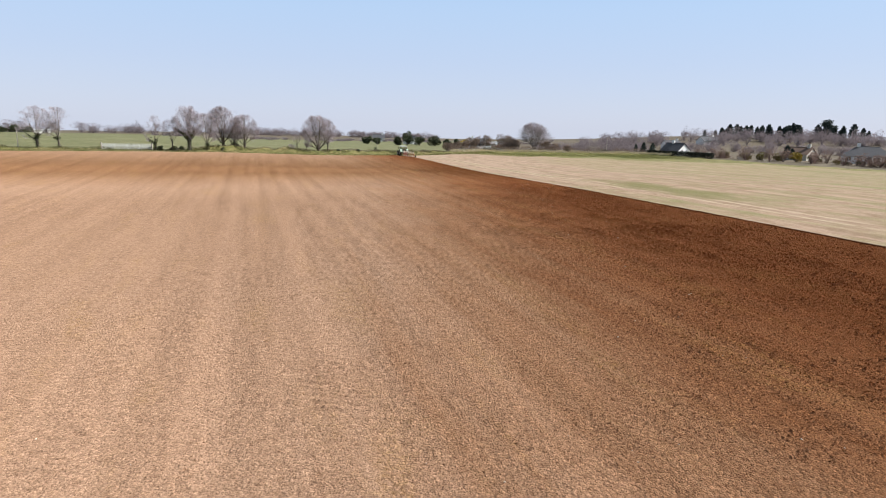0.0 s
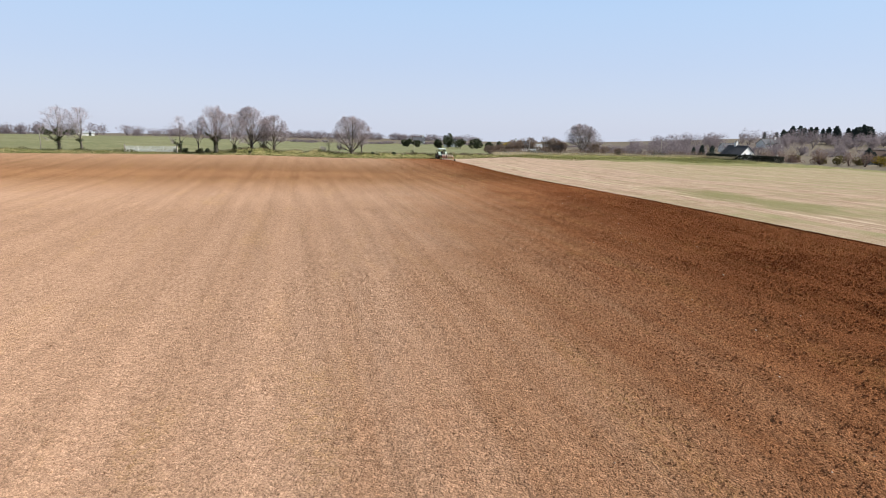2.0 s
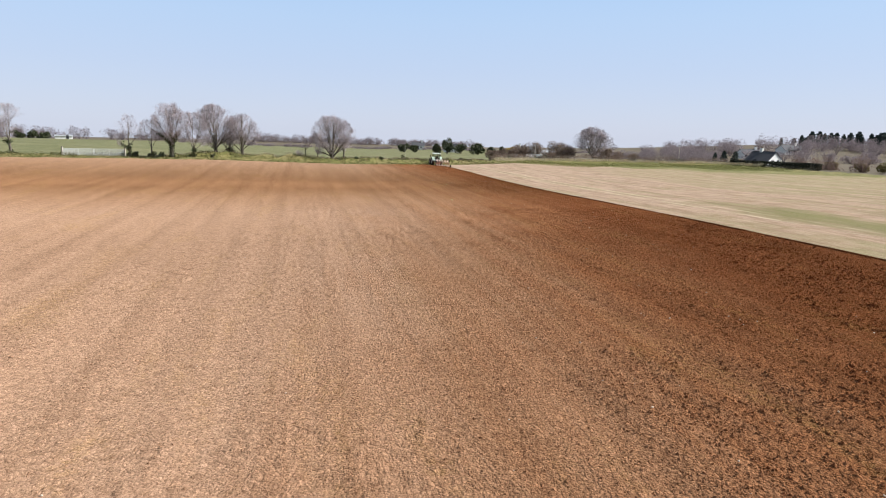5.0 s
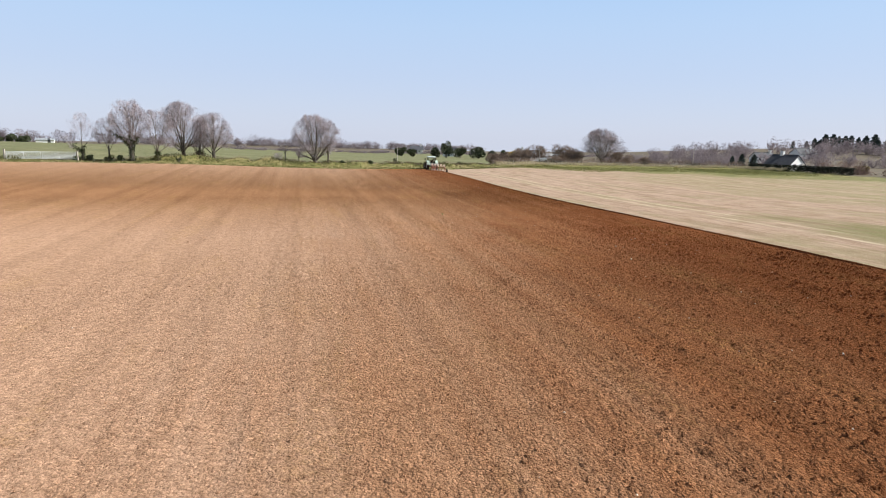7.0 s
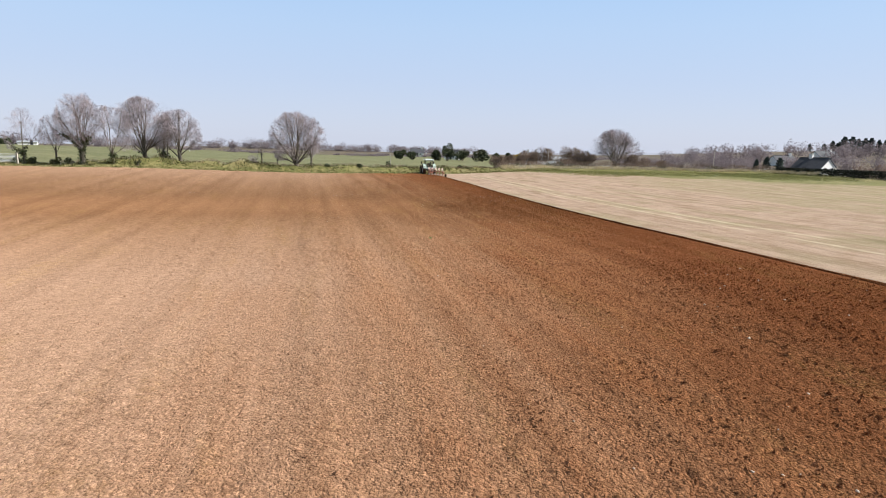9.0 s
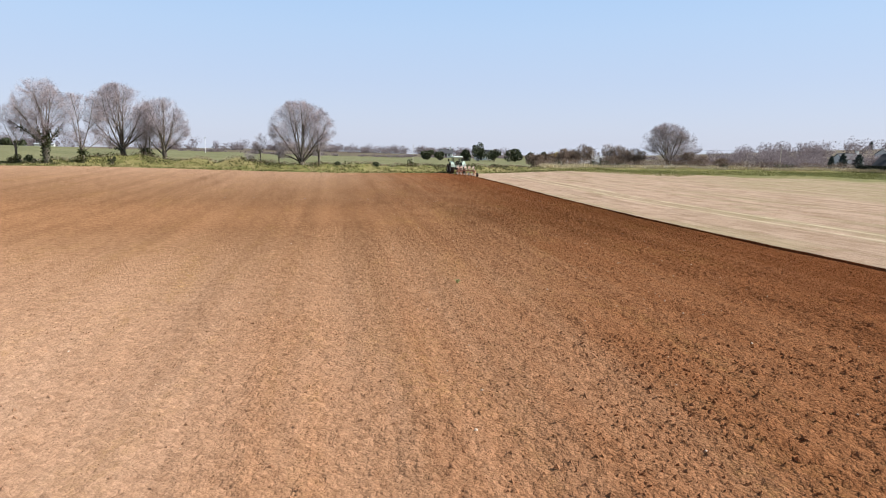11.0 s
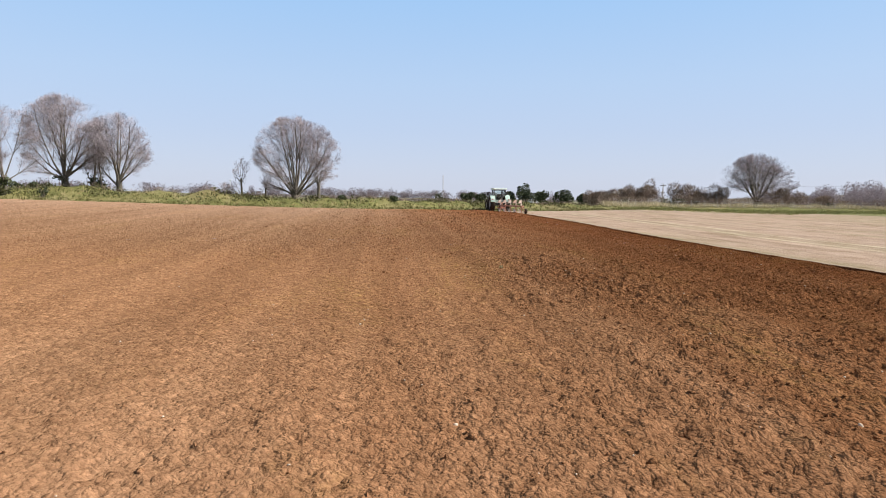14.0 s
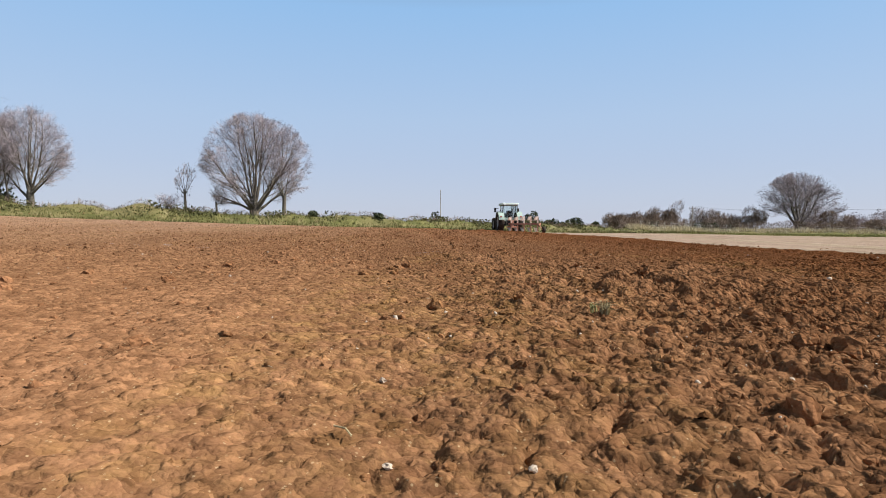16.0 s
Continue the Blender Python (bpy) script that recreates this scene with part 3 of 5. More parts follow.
def grow(rng, p, d, r, length, level, out, shell, kids, up, wild):
    """A limb in bent steps, with shorter limbs along it, kept within the crown's outline."""
    c, rx, ry, rz = shell
    steps = STEPS[level]
    taper = (0.22 if level < 2 else 0.4) ** (1 / steps)
    nodes = []
    for k in range(steps):
        lift = up * (1.0 if level < 2 else 0.5)
        d = (d + Vector((rng.gauss(0, wild), rng.gauss(0, wild), rng.gauss(0, wild * 0.8) + lift))).normalized()
        q = p + d * (length / steps)
        edge = Vector((q.x / rx, q.y / ry, (q.z - c) / rz))
        if edge.length > 1.0 + 0.16 * noise.noise(edge * 2.3 + Vector((rx * 7, 0, 0))) + rng.gauss(0, 0.04):
            break
        r2 = r * taper
        out.append((*p, r, *q, r2, level))
        nodes.append((p.copy(), q.copy(), d.copy(), r2))
        p, r = q, r2
    if level == len(kids) or not nodes:
        return
    n = kids[level]
    for k in range(n):
        f = (k + rng.random()) / n
        f = 0.27 + 0.73 * f if level == 0 else 0.2 + 0.8 * f if level == 1 else 0.12 + 0.88 * f
        i = min(len(nodes) - 1, int(f * len(nodes)))
        a, b, way, rad = nodes[i]
        at = a.lerp(b, rng.random())
        side = Vector((rng.gauss(0, 1) + at.x / rx, rng.gauss(0, 1) + at.y / ry, rng.gauss(0, 0.8)))
        side = (side - way * side.dot(way)).normalized()
        ang = rng.uniform(0.3, 0.72) if level < 2 else rng.uniform(0.3, 0.9)
        nd = (way * math.cos(ang) + side * math.sin(ang)).normalized()
        grow(rng, at, nd, rad * rng.uniform(0.42, 0.62), length * (0.66 - 0.30 * f) * rng.uniform(0.75, 1.3), level + 1, out, shell, kids, up, wild)


def tree_segments(seed, tall, wide, stems, fork, kids, girth, up, wild, low, thin, trunks=1):
    """A bare tree: trunk up to the fork, then stems that fan out to a rounded outline."""
    rng = random.Random(seed)
    out = []
    shell = (tall * (1 + low) / 2, wide / 2, wide / 2 * 0.9, tall * (1 - low) / 2)
    for b in range(trunks):
        a0 = b * 2 * math.pi / trunks + rng.random()
        off = 0.0 if trunks == 1 else wide * 0.07
        foot = Vector((math.cos(a0) * off, math.sin(a0) * off, -0.3))
        head = foot * 1.25 + Vector((rng.gauss(0, 0.06), rng.gauss(0, 0.06), fork + 0.3))
        head.z = fork
        g = girth / trunks**0.5
        out.append((*foot, g * 1.35, *foot.lerp(head, 0.25), g * 1.05, 0))
        out.append((*foot.lerp(head, 0.25), g * 1.05, *head, g * 0.95, 0))
        n = max(2, round(stems / trunks))
        for k in range(n):
            az = (k + rng.uniform(-0.3, 0.3)) * 2.399 + seed
            lean = (0.06 + 1.95 * ((k + 0.5) / n) ** 1.4) * (wide / tall)
            d = Vector((math.cos(az) * lean, math.sin(az) * lean, 1)).normalized()
            at = foot.lerp(head, rng.uniform(0.6, 1.0))
            far = to_shell(at, d, shell) * rng.uniform(0.86, 1.04)
            grow(rng, at, d, g * rng.uniform(0.33, 0.46), far, 0, out, shell, kids, up, wild)
    s = np.array(out)
    s[:, 3], s[:, 7] = np.maximum(s[:, 3], thin), np.maximum(s[:, 7], thin * 0.7)
    return s


def ribbons(segs):
    """Flat slivers for the finest twigs."""
    s = np.asarray(segs, float)
    p, q = s[:, :3], s[:, 4:7]
    rng = np.random.default_rng(len(s))
    a = np.cross(q - p, rng.normal(0, 1, p.shape))
    a /= np.linalg.norm(a, axis=1)[:, None] + 1e-9
    v = np.stack([p - a * s[:, 3:4], p + a * s[:, 3:4], q + a * s[:, 7:8], q - a * s[:, 7:8]], 1)
    return v.reshape(-1, 3), np.arange(4 * len(s)).reshape(-1, 4)


def bare_tree(x, y, z, seed, tall, wide, label, stems=8, fork=0.9, kids=(12, 8, 6, 4), girth=0.24, up=0.02, wild=0.065, low=0.14, thin=0.0048, ivy=0.0, group="", trunks=1, leaves=1500, ivy_leaf=0.13):
    s = tree_segments(seed, tall, wide, stems, fork, kids, girth, up, wild, low, thin, trunks)
    t = thing("tree", pose(x, y, z), label, "tree", group)
    lv = s[:, 8]
    part("trunk", mesh_of("trunk", *tubes(s[lv <= 1], 6), [BARK]), None, t)
    fine = lv > 2
    part("crown", mesh_of("crown", *joined(tubes(s[(lv > 1) & ~fine], 3), ribbons(s[fine])), [TWIG]), None, t, "bare crown of fine grey twigs")
    if ivy:
        part("ivy", leaf_clumps(seed, s[lv == 0], ivy, leaves, ivy_leaf), IVY, t, "dark green ivy climbing the trunk")
    return t


def leaf_clumps(seed, segs, top, count, size):
    """Leaves set round those limbs that lie below top."""
    rng = np.random.default_rng(seed)
    low = segs[(segs[:, 6] < top)]
    k = np.where(rng.random(count) < 0.4, rng.integers(0, min(2, len(low)), count), rng.integers(0, len(low), count))
    f = rng.random((count, 1))
    c = low[k, :3] * (1 - f) + low[k, 4:7] * f + rng.normal(0, 0.2, (count, 3)) * np.array([1, 1, 0.7])
    return leaves_at(rng, c, size)


def leaves_at(rng, c, size, name="leaves", mat=None):
    n = len(c)
    a = rng.normal(0, 1, (n, 3))
    a /= np.linalg.norm(a, axis=1)[:, None]
    b = np.cross(a, rng.normal(0, 1, (n, 3)))
    b /= np.linalg.norm(b, axis=1)[:, None]
    s = (size * rng.uniform(0.5, 1.3, n))[:, None]
    v = np.stack([c - a * s, c + b * s * 0.55, c + a * s, c - b * s * 0.55], 1).reshape(-1, 3)
    f = np.arange(n * 4).reshape(-1, 4)
    return mesh_of(name, v, f, [mat] if mat else [])


ROW = "bare hedgerow trees along the bank"


def ground_tree(x, y, *a, sink=0.0, **k):
    return bare_tree(x, y, floor_z(x, y) - sink, *a, **k)


ground_tree(-28.0, 150.5, 3, 8.8, 8.4, "large round bare tree with many upright stems on the bank", stems=14, low=0.02, fork=0.75, girth=0.38, group=ROW)
ground_tree(-25.9, 151.5, 4, 7.4, 5.2, "slender bare tree leaning beside a larger one", stems=5, fork=1.6, girth=0.16, group=ROW, low=0.1)
ground_tree(-48.2, 142.6, 5, 9.3, 8.4, "broad bare tree with dense rounded crown", stems=14, fork=1.4, girth=0.31, group=ROW, ivy=1.5, low=0.04, leaves=260)
ground_tree(-46.0, 144.0, 6, 7.6, 4.8, "bare tree with several ivied stems at its foot", stems=7, fork=1.2, girth=0.4, group=ROW, ivy=1.9, trunks=3, leaves=750, low=0.05)
ground_tree(-43.9, 144.6, 16, 8.3, 6.8, "bare tree with pale stem and open crown", stems=11, fork=1.6, girth=0.28, group=ROW, ivy=1.2, low=0.04, leaves=320)
ground_tree(-53.4, 136.2, 7, 9.6, 7.4, "bare tree with its trunks wrapped in dark ivy", stems=11, fork=2.4, girth=0.34, group=ROW, ivy=4.0, low=0.06, leaves=2600)
ground_tree(-50.2, 138.0, 17, 8.0, 6.2, "leaning bare tree with spreading side limbs", stems=5, fork=1.6, girth=0.2, group=ROW, ivy=1.4, leaves=500, low=0.08)
ground_tree(-57.0, 136.0, 8, 6.9, 4.2, "slim bare tree with thin upright crown", stems=4, fork=2.2, girth=0.12, group=ROW, kids=(9, 7, 5, 3), ivy=1.5, leaves=300)
ground_tree(-59.4, 133.2, 9, 7.4, 4.6, "thin bare tree beside the field gate", stems=4, fork=2.0, girth=0.15, group=ROW, kids=(9, 7, 5, 3), ivy=2.6, leaves=500)
ground_tree(-78.6, 124.5, 10, 8.2, 7.0, "bare tree with ivy on its trunk", stems=7, fork=2.0, girth=0.24, group=ROW, kids=(10, 8, 5, 3), ivy=2.6, leaves=800)
ground_tree(-75.6, 126.6, 11, 8.2, 6.6, "bare tree with a leaning ivied trunk", stems=6, fork=2.4, girth=0.2, group=ROW, kids=(10, 7, 5, 3), ivy=2.2, leaves=600)
ground_tree(-32.5, 147.8, 12, 4.1, 2.0, "small slim bare tree wound with ivy", stems=5, fork=1.6, girth=0.09, group=ROW, kids=(7, 5, 4), ivy=2.0, leaves=160, ivy_leaf=0.06, low=0.1, thin=0.007)
ground_tree(-30.5, 149.0, 13, 2.7, 2.1, "small bare tree with crooked stems", stems=4, fork=0.9, girth=0.08, group=ROW, kids=(6, 5, 4), low=0.06, wild=0.16, thin=0.007)

# the spreading tree and the scrub by the fence
ground_tree(35.2, 213.5, 21, 10.4, 13.2, "wide bare oak with drooping spreading limbs behind the fence", stems=16, fork=1.8, girth=0.5, up=0.0, wild=0.10, low=0.06, thin=0.010, kids=(11, 8, 6, 3))


# ---- bushes and scrub ----
LEAF_DARK = plain_material("dark_leaves", (0.028, 0.036, 0.019), (0.082, 0.094, 0.044), 3.0, 0.7, spec=0.25, by="island")
LEAF_OLIVE = plain_material("olive_leaves", (0.050, 0.052, 0.020), (0.130, 0.125, 0.050), 3.0, 0.75, spec=0.2, by="island")
GORSE = plain_material("gorse_flowers", (0.16, 0.125, 0.02), (0.42, 0.30, 0.035), 3.0, 0.7, spec=0.2, by="island")
BRAMBLE = plain_material("bramble_stems", (0.14, 0.10, 0.078), (0.30, 0.225, 0.175), 2.0, 0.85, spec=0.15, by="island")
NEEDLE = plain_material("needles", (0.026, 0.038, 0.034), (0.066, 0.085, 0.072), 2.0, 0.75, spec=0.2, by="island")
DRY_GRASS = plain_material("dry_grass", (0.26, 0.205, 0.10), (0.50, 0.42, 0.25), 3.0, 0.8, spec=0.2, by="island")
GREEN_GRASS = plain_material("green_grass", (0.052, 0.056, 0.014), (0.150, 0.138, 0.044), 3.0, 0.7, spec=0.25, by="island")


def clumpy(rng, n, rx, ry, rz, lobes=7, base=0.25):
    """Points in a lobed crown that stands on the ground: denser towards the lobes' shells."""
    c = np.stack([rng.uniform(-0.6, 0.6, lobes) * rx, rng.uniform(-0.6, 0.6, lobes) * ry, rng.uniform(base, 0.72, lobes) * 2 * rz], 1)
    k = rng.integers(0, lobes, n)
    d = rng.normal(0, 1, (n, 3))
    d /= np.linalg.norm(d, axis=1)[:, None]
    r = rng.uniform(0.55, 1.0, (n, 1)) ** 0.5
    p = c[k] + d * r * np.array([rx, ry, rz]) * rng.uniform(0.42, 0.62, (lobes, 1))[k]
    p[:, 2] = np.maximum(p[:, 2], 0.05)
    return p


def slivers(rng, p, length, width, up=0.5):
    n = len(p)
    d = rng.normal(0, 1, (n, 3))
    d[:, 2] = np.abs(d[:, 2]) + up
    d /= np.linalg.norm(d, axis=1)[:, None]
    q = p + d * (length * rng.uniform(0.5, 1.3, n))[:, None]
    w = np.full((n, 1), width)
    return ribbons(np.concatenate([p, w, q, w * 0.4], 1))


def stems_for(rng, n, rx, ry, tall):
    a = rng.uniform(0, 6.28, n)
    r = rng.uniform(0.0, 0.25, n)
    top = np.stack([np.cos(a) * rx * 0.6 * rng.random(n), np.sin(a) * ry * 0.6 * rng.random(n), tall * rng.uniform(0.45, 0.75, n)], 1)
    foot = np.stack([np.cos(a) * r * rx, np.sin(a) * r * ry, np.full(n, -0.2)], 1)
    g = 0.02 + 0.012 * tall
    return tubes(np.concatenate([foot, np.full((n, 1), g), top, np.full((n, 1), g * 0.35)], 1), 5)


def bush_meshes(seed, rx, ry, rz, leaf, count, size, lobes=7):
    rng = np.random.default_rng(seed)
    return (mesh_of("stems", *stems_for(rng, 7, rx, ry, rz * 2), [BARK]), leaves_at(rng, clumpy(rng, count, rx, ry, rz, lobes), size, "foliage", leaf))


def bush(x, y, seed, rx, ry, rz, leaf, label, count=1400, size=0.22, lobes=7, group="", category="bush", name="bush", yaw=0.0):
    t = thing(name, pose(x, y, floor_z(x, y) - 0.05, 0, 0, yaw), label, category, group)
    stem, crown = bush_meshes(seed, rx, ry, rz, leaf, count, size, lobes)
    part("rootstock", stem, None, t)
    part("foliage", crown, None, t)
    return t


def scrub_bush(x, y, seed, rx, ry, rz, label, count=2600, length=0.5, width=0.018, group="", mat=None, lean=0.0):
    """A leafless thicket of fine twigs."""
    rng = np.random.default_rng(seed)
    t = thing("bush", pose(x, y, floor_z(x, y) - 0.05), label, "bush", group)
    p = clumpy(rng, count, rx, ry, rz, 9)
    stem = stems_for(rng, 9, rx, ry, rz * 2)
    v, f = slivers(rng, p, length, width)
    v[:, 0] += lean * np.maximum(v[:, 2], 0)
    stem[0][:, 0] += lean * np.maximum(stem[0][:, 2], 0)
    part("rootstock", mesh_of("stems", *stem, [BARK]), None, t)
    part("thicket", mesh_of("thicket", v, f, [mat or TWIG]), None, t)
    return t


# a windswept thorn and its neighbours on the fence line
THORNS = "thorn bushes along the fence"
for x, y, rx, rz, lean in ((12.4, 206.5, 1.9, 2.7, 0.32), (9.6, 205.6, 1.9, 2.1, 0.3), (6.8, 203.5, 1.8, 1.7, 0.28), (4.2, 199.5, 1.7, 1.4, 0.25)):
    scrub_bush(x, y, int(x * 10), rx, 1.6, rz, "windswept leafless thorn bush leaning with the wind", 3000, 0.6, 0.024, THORNS, BRAMBLE, lean)
for k, (x, y, rx, rz) in enumerate(((24.5, 212.5, 2.4, 1.9), (27.6, 211.5, 2.6, 2.4), (21.8, 211.0, 1.8, 1.3), (38.6, 213.0, 2.4, 2.1), (42.0, 213.0, 2.0, 1.7), (47.0, 215.0, 2.2, 1.6))):
    scrub_bush(x, y, 40 + k, rx, 1.8, rz, "leafless brown scrub under the wide tree", 2600, 0.55, 0.024, THORNS, BRAMBLE)

# evergreen bushes across the pasture
FAR_BUSHES = "dark evergreen bushes across the pasture"
for k, (x, rx, rz, yy) in enumerate(((-33, 2.6, 2.3, 300), (-27.5, 2.2, 1.8, 296), (-12.6, 2.5, 3.5, 288), (-17.5, 2.0, 2.4, 290), (-7.2, 3.0, 2.5, 287), (0.6, 3.4, 2.7, 284), (6.0, 2.2, 2.0, 280), (10.2, 1.8, 2.2, 272))):
    bush(x, yy, 60 + k, rx, rx, rz, LEAF_DARK, "rounded dark evergreen bush at the pasture's far side", 1300, 0.34, 6, FAR_BUSHES)
bush(13.6, 262, 75, 2.2, 2.0, 1.9, GORSE, "yellow flowering gorse bush", 1200, 0.26, 7)
for k, (x, y, rx, rz) in enumerate(((17, 258, 3.2, 2.6), (22.5, 256, 3.4, 2.9), (28.5, 252, 3.4, 3.4), (33, 250, 2.6, 2.6))):
    scrub_bush(x, y, 80 + k, rx, 2.6, rz, "leafless thicket at the field corner", 2400, 0.8, 0.035, "", BRAMBLE)

# dark clipped hedge and clump far behind the gate
for k, x in enumerate((-190, -186, -181.5)):
    bush(x, 271 + k, 90 + k, 2.8, 2.0, 1.7, LEAF_DARK, "dark evergreen clump behind the pasture", 900, 0.36, 6, "dark clump behind the gate")


def sprays(rng, p, size, flat):
    """Small ragged sprays of twigs, each a rhombus turned at random."""
    n = len(p)
    a = rng.normal(0, 1, (n, 3)) + (0, 0, 0.6)
    a /= np.linalg.norm(a, axis=1)[:, None]
    b = np.cross(a, rng.normal(0, 1, (n, 3)))
    b /= np.linalg.norm(b, axis=1)[:, None]
    s = (size * rng.uniform(0.5, 1.3, n))[:, None]
    v = np.stack([p - a * s, p + b * s * flat, p + a * s, p - b * s * flat], 1).reshape(-1, 3)
    return v, np.arange(n * 4).reshape(-1, 4)


def belt(name, seed, line, tall, wide, count, label, mat, twigs=260, length=1.1, width=0.05, jitter=6.0):
    """A far wood: many bare crowns along a line, in one object."""
    rng = np.random.default_rng(seed)
    line = np.array(line, float)
    seg = np.hypot(*np.diff(line[:, :2], axis=0).T)
    run = np.r_[0, np.cumsum(seg)]
    pieces = []
    for _ in range(count):
        t = rng.uniform(0, run[-1])
        x, y = np.interp(t, run, line[:, 0]) + rng.normal(0, jitter), np.interp(t, run, line[:, 1]) + rng.normal(0, jitter)
        h = tall * np.interp(t, run, line[:, 2]) * rng.uniform(0.6, 1.12)
        w = wide * rng.uniform(0.7, 1.3)
        z = float(terrain(np.array([x]), np.array([y]))[0]) - 0.2
        p = clumpy(rng, twigs, w / 2, w / 2, h / 2, 8, 0.14) + (x, y, z)
        pieces.append(sprays(rng, p, length, width))
        n = 7
        a = rng.uniform(0, 6.28, n)
        top = np.stack([x + np.cos(a) * w * 0.3, y + np.sin(a) * w * 0.3, z + h * rng.uniform(0.55, 0.85, n)], 1)
        foot = np.tile([x, y, z], (n, 1))
        pieces.append(tubes(np.concatenate([foot, np.full((n, 1), 0.11), top, np.full((n, 1), 0.03)], 1), 4))
    v, f = joined(*pieces)
    return tagged(new(name, mesh_of(name, v, f, [mat])), label, "woodland", kind="stuff")


belt("far_woodland", 101, [(-330, 240, 1.0), (-241, 325, 1.0), (-194, 352, 1.0), (-147, 405, 0.95), (-83, 478, 0.9), (0, 500, 0.8)], 7.0, 8, 190, "hazy grey leafless woods on the skyline", FAR_TWIG, 260, 0.36, 0.45)
belt("far_hedgerow", 102, [(-150, 330, 1.0), (-90, 352, 1.0), (-40, 370, 0.8), (20, 372, 0.8), (60, 350, 0.9)], 2.1, 7, 80, "low grey hedgerow across distant pasture", FAR_TWIG, 230, 0.26, 0.45)
belt("roadside_wood", 103, [(40, 246, 0.75), (60, 250, 1.0), (76, 252, 1.05), (100, 262, 1.0), (140, 262, 1.0), (190, 240, 1.0)], 5.4, 7.0, 58, "leafless grey-brown trees behind the fields", FAR_TWIG, 900, 0.27, 0.22, jitter=6)
belt("hillside_wood", 104, [(90, 330, 1.0), (150, 345, 1.0), (210, 330, 1.0), (260, 300, 1.0), (330, 250, 1.0)], 8.5, 9, 120, "brown leafless woods on the rising hillside", FAR_TWIG, 560, 0.34, 0.4, jitter=14)
belt("roadside_scrub", 105, [(87, 206, 0.7), (93, 192, 1.0), (98, 178, 1.0), (108, 166, 0.9), (128, 148, 0.8), (160, 122, 0.9)], 4.6, 4.6, 62, "tangled brown scrub beside the stubble field", HILL_TWIG, 560, 0.22, 0.24, jitter=2.6)


def conifer_mesh(seed, tall, wide, flat=False):
    rng = np.random.default_rng(seed)
    n = 900
    t = rng.random(n) ** 0.7
    if flat:
        lobes = rng.uniform(-1, 1, (9, 3)) * (wide * 0.30, wide * 0.30, tall * 0.20) + (0, 0, tall * 0.74)
        k = rng.integers(0, 9, n)
        p = lobes[k] + rng.normal(0, 1, (n, 3)) * (wide * 0.12, wide * 0.12, tall * 0.06)
    else:
        a = rng.uniform(0, 6.28, n)
        tier = 0.8 + 0.2 * np.cos(t * 31)
        r = wide / 2 * np.sqrt(1.02 - t) * tier * rng.uniform(0.3, 1.0, n)
        p = np.stack([np.cos(a) * r, np.sin(a) * r, tall * (0.1 + 0.9 * t)], 1)
    return leaves_at(rng, p, 0.52, "needles", NEEDLE)


def conifer(x, y, meshes, s, label, group):
    t = thing("conifer", pose(x, y, float(terrain(x, y)), 0, 0, (x * 37) % 360) @ Matrix.Scale(s, 4), label, "conifer", group)
    part("trunk", meshes[0], None, t)
    part("needles", meshes[1], None, t)
    return t


stem_mesh = mesh_of("trunk", *tubes([(0, 0, -0.3, 0.22, 0, 0, 9.2, 0.05)], 6), [BARK])
kinds = [(stem_mesh, conifer_mesh(k, 10, w)) for k, w in ((1, 8.0), (2, 9.0), (3, 6.5))]
rng = random.Random(8)
for k in range(54):
    f = k / 53
    x, y = 180 + 64 * f + rng.uniform(-4, 4), 388 - 40 * f + rng.uniform(-9, 9)
    conifer(x, y, kinds[k % 3], rng.uniform(0.5, 0.98) * (0.86 + 0.14 * f), "dark green conifer on the wooded hill", "conifers on the hill")
cedar_stem = mesh_of("trunk", *tubes([(0, 0, -0.3, 0.4, 0.2, 0, 9.5, 0.2), (0.2, 0, 7, 0.2, 2.2, 0.5, 10.2, 0.07), (0.2, 0, 7, 0.2, -2.2, -0.5, 10.4, 0.07)], 7), [BARK])
conifer(231.5, 355.0, (cedar_stem, conifer_mesh(9, 12.5, 9.5, True)), 1.0, "tall flat-topped dark pine above the conifers", "conifers on the hill")
for k, (x, y, s) in enumerate(((77.5, 224, 0.42), (80.5, 223, 0.40), (74.0, 222, 0.36), (108.5, 186, 0.46), (112.5, 190, 0.36))):
    conifer(x, y, kinds[k % 3], s, "small dark conifer in a garden", "garden conifers")


# ---- grass, tufts and hedge bottoms ----
def tufts(name, seed, pts, blades, tall, mat, label, width=0.012):
    rng = np.random.default_rng(seed)
    n = len(pts) * blades
    c = np.repeat(pts, blades, 0)
    z = height(c[:, 0], c[:, 1])
    p = np.stack([c[:, 0] + rng.normal(0, 0.12, n), c[:, 1] + rng.normal(0, 0.12, n), z - 0.03], 1)
    h = np.repeat(tall * rng.uniform(0.45, 1.25, len(pts)), blades) * rng.uniform(0.6, 1.1, n)
    q = p + np.stack([rng.normal(0, 0.35, n) * h, rng.normal(0, 0.35, n) * h, h], 1)
    w = np.full((n, 1), width)
    return tagged(new(name, mesh_of(name, *ribbons(np.concatenate([p, w, q, w * 0.25], 1)), [mat])), label, "grass", kind="stuff")


